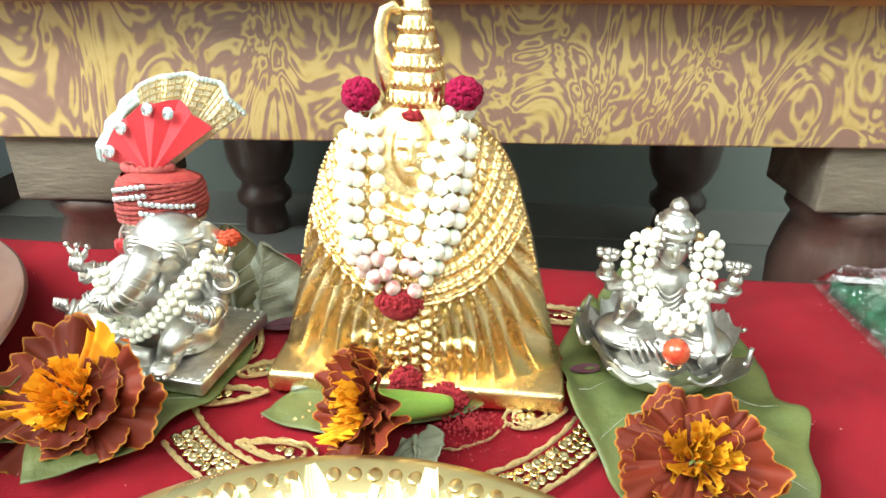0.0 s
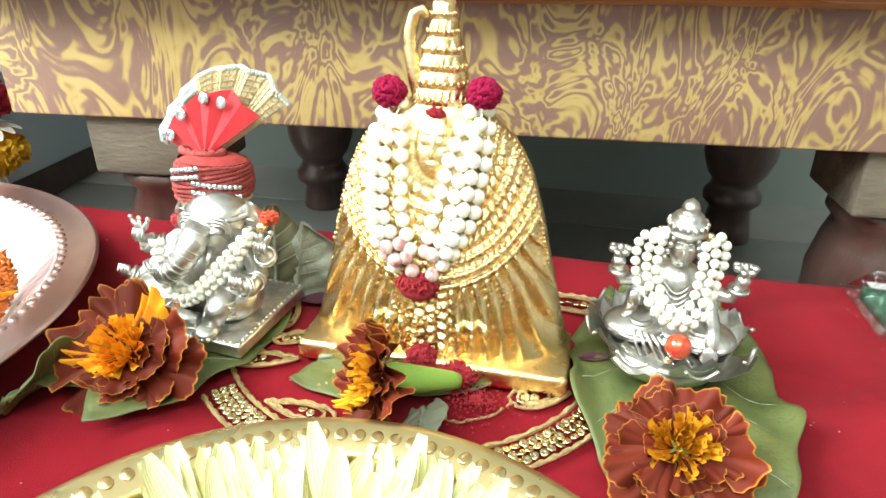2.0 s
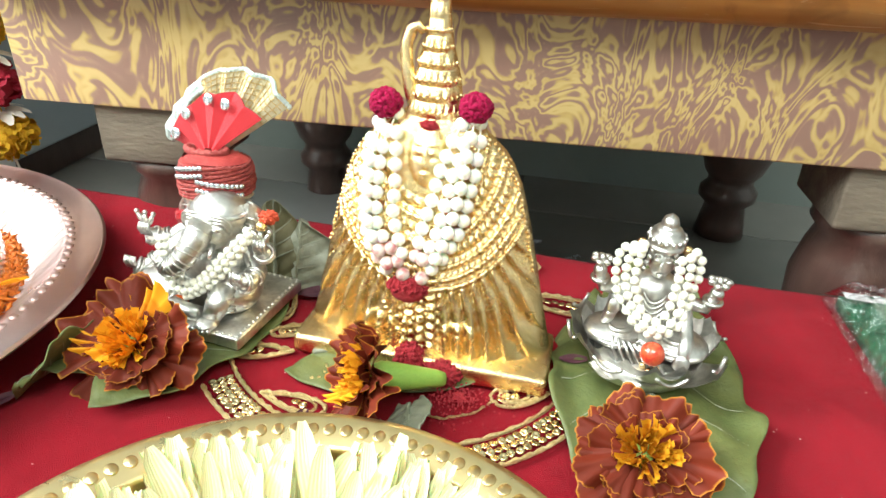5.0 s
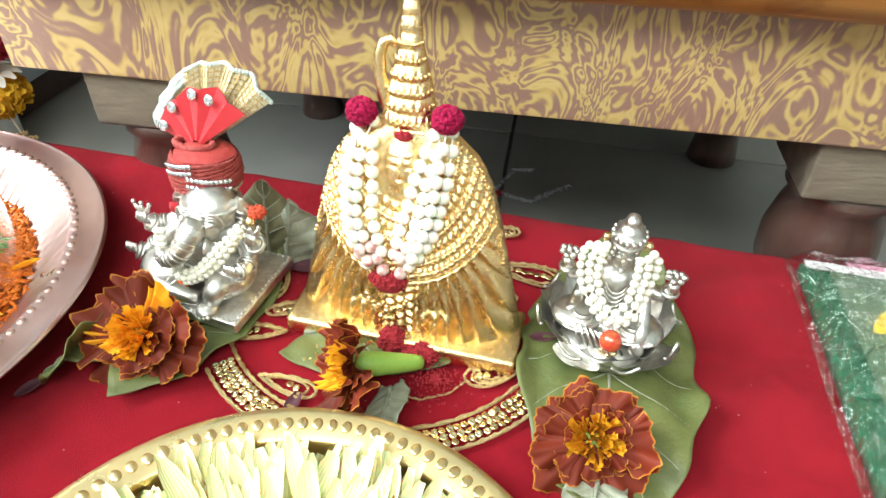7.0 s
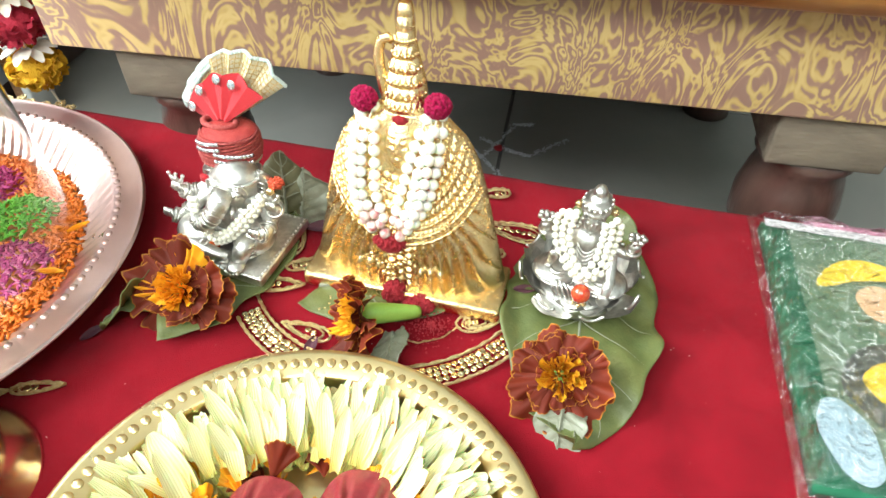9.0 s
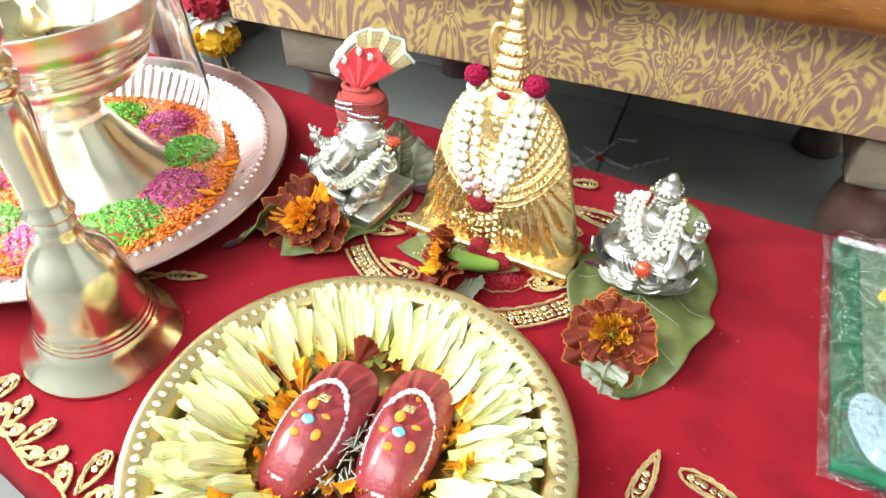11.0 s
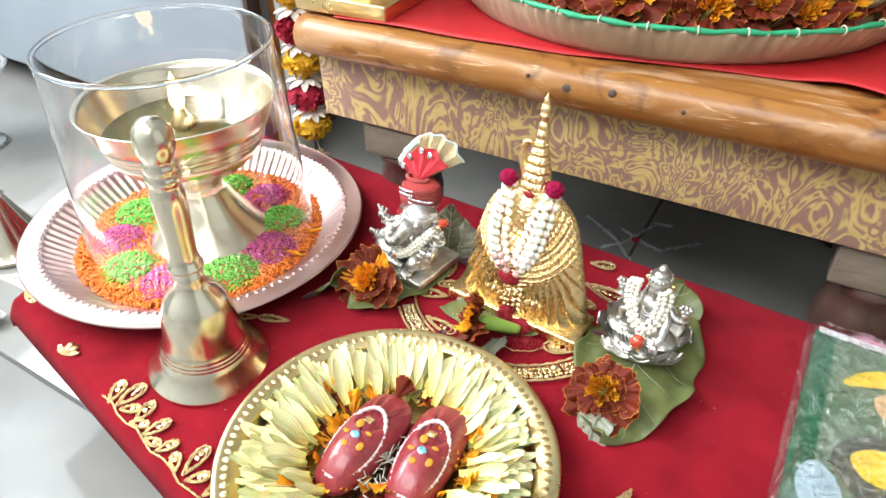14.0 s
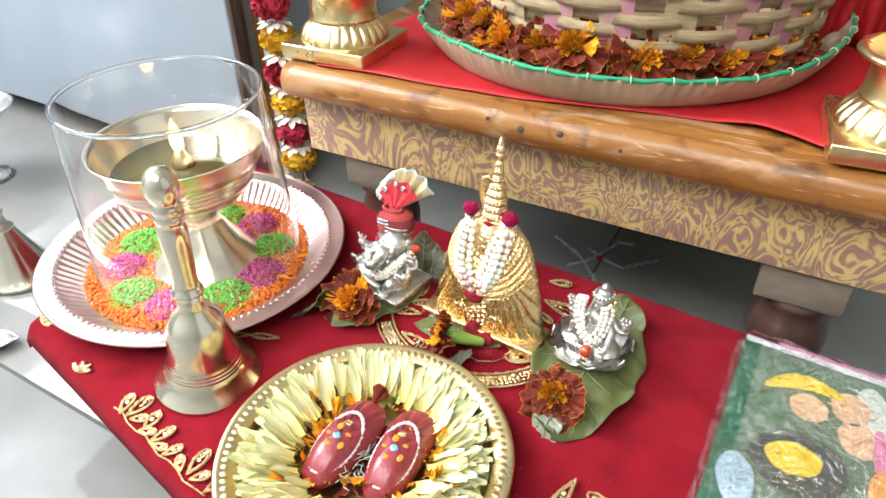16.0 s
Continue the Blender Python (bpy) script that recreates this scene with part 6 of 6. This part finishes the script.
for i in range(0, 120, 3):
    part("tie", tie, None, leaf_plate, m=Matrix.Translation(rim_pts[i]) @ pose(0, 0, 0, 0, 0, 3 * i))

# the woven basket
CANE = mat("split_cane", (0.56, 0.43, 0.25), (0.36, 0.25, 0.13), 0.5, scale=60, fine=700, bump=0.9, stretch=(1, 1, 9), per_object=0.18)
PINK_CANE = mat("pink_dyed_cane", (0.46, 0.15, 0.26), (0.44, 0.26, 0.22), 0.5, scale=60, fine=700, bump=0.4, per_object=0.15)
basket = thing("cane_basket", "round woven cane basket with pink dyed uprights in the leaf plate", "basket", pose(LX + 0.012, LY + 0.004, ZT + 0.006) @ Matrix.Diagonal((1.13, 1.13, 1.0, 1)))
STAKES = 22
for i in range(STAKES):
    a = 360 * i / STAKES
    part("stake", Geo().box((0.142, 0, 0.06), (0.0016, 0.023, 0.12), 0.0004), PINK_CANE if i % 3 else CANE, basket, "flat upright cane", pose(0, 0, 0, 0, 5, a))
for row in range(11):
    g = Geo()

    def strip(a, b):
        t = math.tau * a
        r = 0.143 + 0.0105 * (row / 10) + 0.0032 * math.sin(t * STAKES / 2 + math.pi * row)
        return (r * math.cos(t), r * math.sin(t), 0.004 + 0.0105 * row + 0.0092 * b + 0.001 * math.sin(t * 5 + row))
    st = part("weaver", Geo().surface(strip, 240, 2, close_u=True), CANE, basket, "flat woven cane strip")
    thicken(st, 0.0014)
part("base", Geo().lathe([(0.14, 0.0), (0.14, 0.003), (0.001, 0.003)], 48), CANE, basket)

for k, (ang, rr) in enumerate(((-146, 0.163), (-134, 0.165), (-122, 0.163), (-112, 0.166), (-99, 0.163), (-88, 0.166), (-78, 0.163), (-68, 0.166), (-57, 0.163), (-46, 0.165), (-34, 0.162), (-158, 0.162), (-20, 0.162), (-6, 0.161))):
    x, y = LX + (rr + 0.003) * math.cos(radians(ang)), LY + (rr + 0.003) * math.sin(radians(ang))
    marigold(facing((x, y, ZT + 0.033 + 0.004 * (k % 3)), (0.5 * math.cos(radians(ang)) + 0.2 * math.sin(k * 2), 0.75 * math.sin(radians(ang)), 0.75), 40 * k), 0.0245 + 0.004 * (k % 2),
             "orange-edged rust marigold in the leaf plate", 40 + k, full=False, group="marigolds in the leaf plate", yellow=3)

# the two brass stands


def brass_stand(m, label):
    st = thing("brass_stand", label, "brass stand", m, "brass stands on the table")
    part("base_plate", Geo().box((0, 0, 0.007), (0.092, 0.092, 0.014), 0.002), BRASS, st, "square brass base plate")

    def dome(a, b):
        t = math.tau * a
        r = 0.044 - 0.012 * b ** 1.5
        r += 0.0026 * math.sin(math.pi * b) * (abs(math.cos(t * 13)) ** 0.6 - 0.5) * smoothstep(0.05, 0.2, b) * smoothstep(1, 0.8, b)
        return (r * math.cos(t), r * math.sin(t), 0.014 + 0.020 * b)
    part("petal_dome", Geo().surface(dome, 208, 14, close_u=True), BRASS, st, "chased brass petal dome")
    g = Geo()
    for i in range(60):
        a = math.tau * i / 60
        g.ball((0.0325 * math.cos(a), 0.0325 * math.sin(a), 0.0345), 0.0014, 6, 5)
    part("beading", g, BRASS, st, "fine brass beading")
    part("neck", Geo().lathe([(0.034, 0.034), (0.0335, 0.036), (0.0325, 0.038), (0.0325, 0.057), (0.034, 0.0585), (0.034, 0.060), (0.042, 0.062), (0.0445, 0.064), (0.0435, 0.0665), (0.040, 0.0675), (0.036, 0.0655), (0.001, 0.065)], 56), BRASS, st)
    return st


brass_stand(pose(-0.2325, 0.352, ZT - 0.003, 0, 0, 4), "polished brass lamp stand on a square base on the table")
brass_stand(pose(0.246, 0.348, ZT + 0.0085, 0, 0, 6), "polished brass lamp stand on a square base on the table")
ornate = thing("gilt_ornament", "tall gilt ornamented upright standing on the red cloth", "ornament", pose(0.245, 0.47, ZT + 0.008))
part("upright", Geo().box((0, 0, 0.07), (0.03, 0.02, 0.14), 0.003), GOLD, ornate)
for i in range(6):
    part("boss", Geo().lathe([(0.0105, 0.0), (0.0105, 0.003), (0.006, 0.0045), (0.005, 0.003), (0.003, 0.006), (0.0, 0.0065)], 20, pose(0, -0.01, 0.018 + 0.023 * i, 90, 0, 0)), GOLD, ornate, "round gilt boss")
drape = solo("red_drape", Geo().surface(lambda a, b: (0.16 + 0.1 * a, 0.56 + 0.006 * math.sin(a * 30), ZT + 0.008 + 0.3 * b), 40, 20), CLOTH_TOP, "red cloth with gold fringe hanging behind the basket", "cloth")
thicken(drape, 0.001)

# ---- the flower garland ----
garland = thing("flower_garland", "hanging garland of crimson and yellow flower balls with white petals", "garland", pose(-0.304, 0.335, 0.0))
CRIMSON = mat("crimson_flower", (0.42, 0.012, 0.04), (0.30, 0.008, 0.03), 0.8, scale=300, fine=900, bump=1.0)
SUN = mat("yellow_flower", (0.70, 0.42, 0.01), (0.58, 0.30, 0.008), 0.8, scale=300, fine=900, bump=1.0)
WHITEP = mat("white_tuberose", (0.78, 0.74, 0.66), (0.68, 0.62, 0.55), 0.6, scale=200)


def flower_ball(seed, material):
    rnd = random.Random(seed)
    g = Geo().ball((0, 0, 0), (0.016, 0.016, 0.0125), 14, 10)
    for i in range(90):
        d = Vector((rnd.gauss(0, 1), rnd.gauss(0, 1), rnd.gauss(0, 0.8))).normalized()
        m = Matrix.Translation((d.x * 0.0155, d.y * 0.0155, d.z * 0.012)) @ d.to_track_quat("Z", "Y").to_matrix().to_4x4() @ pose(0, 0, 0, rnd.uniform(-40, 40), rnd.uniform(-40, 40), rnd.uniform(0, 360))
        g.surface(lambda a, b: ((a - 0.5) * 0.008, 0.001 * math.sin(8 * a), 0.005 * b - 0.004 * (a - 0.5) ** 2), 4, 2, m=m)
    return g.mesh("flower", material)


BALLS = [flower_ball(1, SUN), flower_ball(2, CRIMSON)]
g = Geo()
for i in range(13):
    a = 360 * i / 13
    g.surface(lambda u, v: (0.006 + 0.013 * v, (u - 0.5) * 0.008 * math.sin(math.pi * (0.15 + 0.75 * v)), -0.004 * v * v + 0.0015 * (u - 0.5) ** 2), 4, 5, m=pose(0, 0, 0, 0, -8 * math.sin(i * 3), a))
COLLAR = g.mesh("white_petals", WHITEP)
for i in range(12):
    z = 0.027 + 0.0345 * i
    part("flower", BALLS[i % 2], None, garland, "crimson flower ball" if i % 2 else "yellow flower ball", pose(-0.0012 * i + 0.001 * math.sin(i * 2), 0.001 * math.cos(i * 3), z, 0, 0, 47 * i))
    part("white_petals", COLLAR, None, garland, "white petal collar", pose(-0.0012 * i, 0, z + 0.0172, 0, 0, 31 * i))
part("thread", Geo().tube([(0.012, -0.004, -0.002), (0.004, 0, 0.012), (0, 0, 0.02), (-0.014, 0, 0.42), (-0.014, 0, TOP)], 0.0008, 6), WHITEP, garland, "white cotton thread")

# ---- floor: tiles, chalk drawing, things on the floor ----
CHALK = mat("white_chalk_powder", (0.55, 0.57, 0.60), (0.32, 0.33, 0.36), 0.95, scale=200)
rnd = random.Random(77)
g = Geo()
strokes = (((-0.046, 0.520), (-0.02, 0.505), (0.0, 0.49)), ((-0.01, 0.468), (0.01, 0.49), (0.03, 0.54)), ((0.0, 0.515), (0.03, 0.50), (0.05, 0.495)), ((0.03, 0.545), (0.05, 0.55)), ((0.05, 0.495), (0.085, 0.53)), ((0.0, 0.49), (0.03, 0.455)))
for s in strokes:
    for p, q in zip(s, s[1:]):
        for i in range(120):
            f = rnd.random()
            g.ball((p[0] + (q[0] - p[0]) * f + rnd.gauss(0, 0.0014), p[1] + (q[1] - p[1]) * f + rnd.gauss(0, 0.0014), FLOOR + 0.0006), (rnd.uniform(0.0004, 0.0012), rnd.uniform(0.0004, 0.0012), 0.0003), 5, 4)
solo("chalk_drawing", g, CHALK, "white powder drawing on the floor under the table", "floor drawing", kind="stuff")
solo("red_dot", powder((0.02, 0.502, FLOOR), (0.005, 0.005, 0.002), 30, 4), KUMKUM, "red powder dot in the floor drawing", "powder", kind="stuff")

CABINET = mat("blue_grey_laminate", (0.36, 0.41, 0.46), (0.31, 0.36, 0.41), 0.35, scale=8, fine=200, bump=0.05)
cabinet = thing("cabinet", "tall blue-grey laminate cabinet with a dark strip for the shade below", "cabinet", pose(-1.057, 0.56, FLOOR))
part("body", Geo().box((0, 0, 0.83), (1.2, 0.30, 1.58), 0.003), CABINET, cabinet, "blue-grey laminate body")
# Made-up dark base: its colour stands in for the shade under the cabinet.
part("plinth", Geo().box((0, 0.03, 0.02), (1.16, 0.26, 0.04), 0.002), WOOD_DARK, cabinet, "dark recessed strip standing in for shade")
part("edge_strip", Geo().box((0.605, -0.14, 0.83), (0.008, 0.02, 1.58), 0.001), WOOD_DARK, cabinet, "dark edge strip")
post = thing("door_frame", "pale door frame post beside the cabinet", "door frame", pose(-0.4275, 0.45, FLOOR))
part("jamb", Geo().box((0, 0, 1.0), (0.009, 0.03, 2.0), 0.002), WALL, post)
part("panel", Geo().box((-0.0165, 0.006, 1.0), (0.022, 0.016, 2.0), 0.001), WOOD, post)

holder = thing("incense_holder", "fluted silver and brass incense holder on the floor", "incense holder", pose(-0.590, 0.128, FLOOR + 0.001))


def flute(a, b):
    t = math.tau * a
    r = 0.040 - 0.029 * b ** 0.8
    r *= 1 + 0.05 * abs(math.cos(6 * t)) * (1 - 0.3 * b)
    return (r * math.cos(t), r * math.sin(t), 0.006 + 0.062 * b)


part("foot", Geo().lathe([(0.042, 0.0), (0.043, 0.003), (0.042, 0.006), (0.02, 0.0065)], 48), PALE_BRASS, holder)
part("cone", Geo().surface(flute, 96, 16, close_u=True), PALE_BRASS, holder, "fluted pale brass cone")
part("top", Geo().lathe([(0.011, 0.066), (0.013, 0.069), (0.008, 0.074), (0.006, 0.084), (0.009, 0.09), (0.004, 0.096), (0.0005, 0.098)], 24), SILVER, holder)
tray = thing("silver_dish", "small silver dish on a stem standing on the floor", "dish", pose(-0.86, 0.25, FLOOR + 0.001))
part("dish", Geo().lathe([(0.01, 0.085), (0.04, 0.09), (0.065, 0.105), (0.07, 0.112), (0.066, 0.111), (0.04, 0.095), (0.001, 0.09)], 48), STEEL, tray)
part("stem", Geo().lathe([(0.035, 0.0), (0.03, 0.006), (0.008, 0.015), (0.008, 0.075), (0.014, 0.087)], 32), STEEL, tray)
spoon = thing("silver_spoon", "long silver ritual spoon lying on the floor tiles", "spoon", pose(-0.495, 0.035, FLOOR + 0.001, 0, 0, 38))
part("bowl", Geo().surface(lambda a, b: (0.026 * (2 * b - 1), 0.015 * math.sin(math.pi * b) * (2 * a - 1), 0.001 + 0.009 * (1 - math.sin(math.pi * b) * (1 - (2 * a - 1) ** 2))), 12, 14), STEEL, spoon)
thicken(spoon.children[0], 0.001)
part("stem", Geo().tube([(-0.024, 0, 0.009), (-0.07, 0, 0.012), (-0.12, 0, 0.006)], [0.003, 0.002, 0.003], 8), STEEL, spoon)

tile_mesh = Geo().box((0, 0, -0.006), (0.5968, 0.5968, 0.012), 0.0008).mesh("tile", TILE)
floor_ob = bpy.data.objects["floor"]
for i in range(7):
    for j in range(6):
        tx, ty = -2.077 + 0.6 * i, -2.079 + 0.6 * j
        if X0 - 0.45 < tx < X1 + 0.45 and Y0 - 0.45 < ty < Y1 + 0.32:
            part("tile", tile_mesh, None, floor_ob, m=Matrix.Translation((tx, ty, FLOOR)))
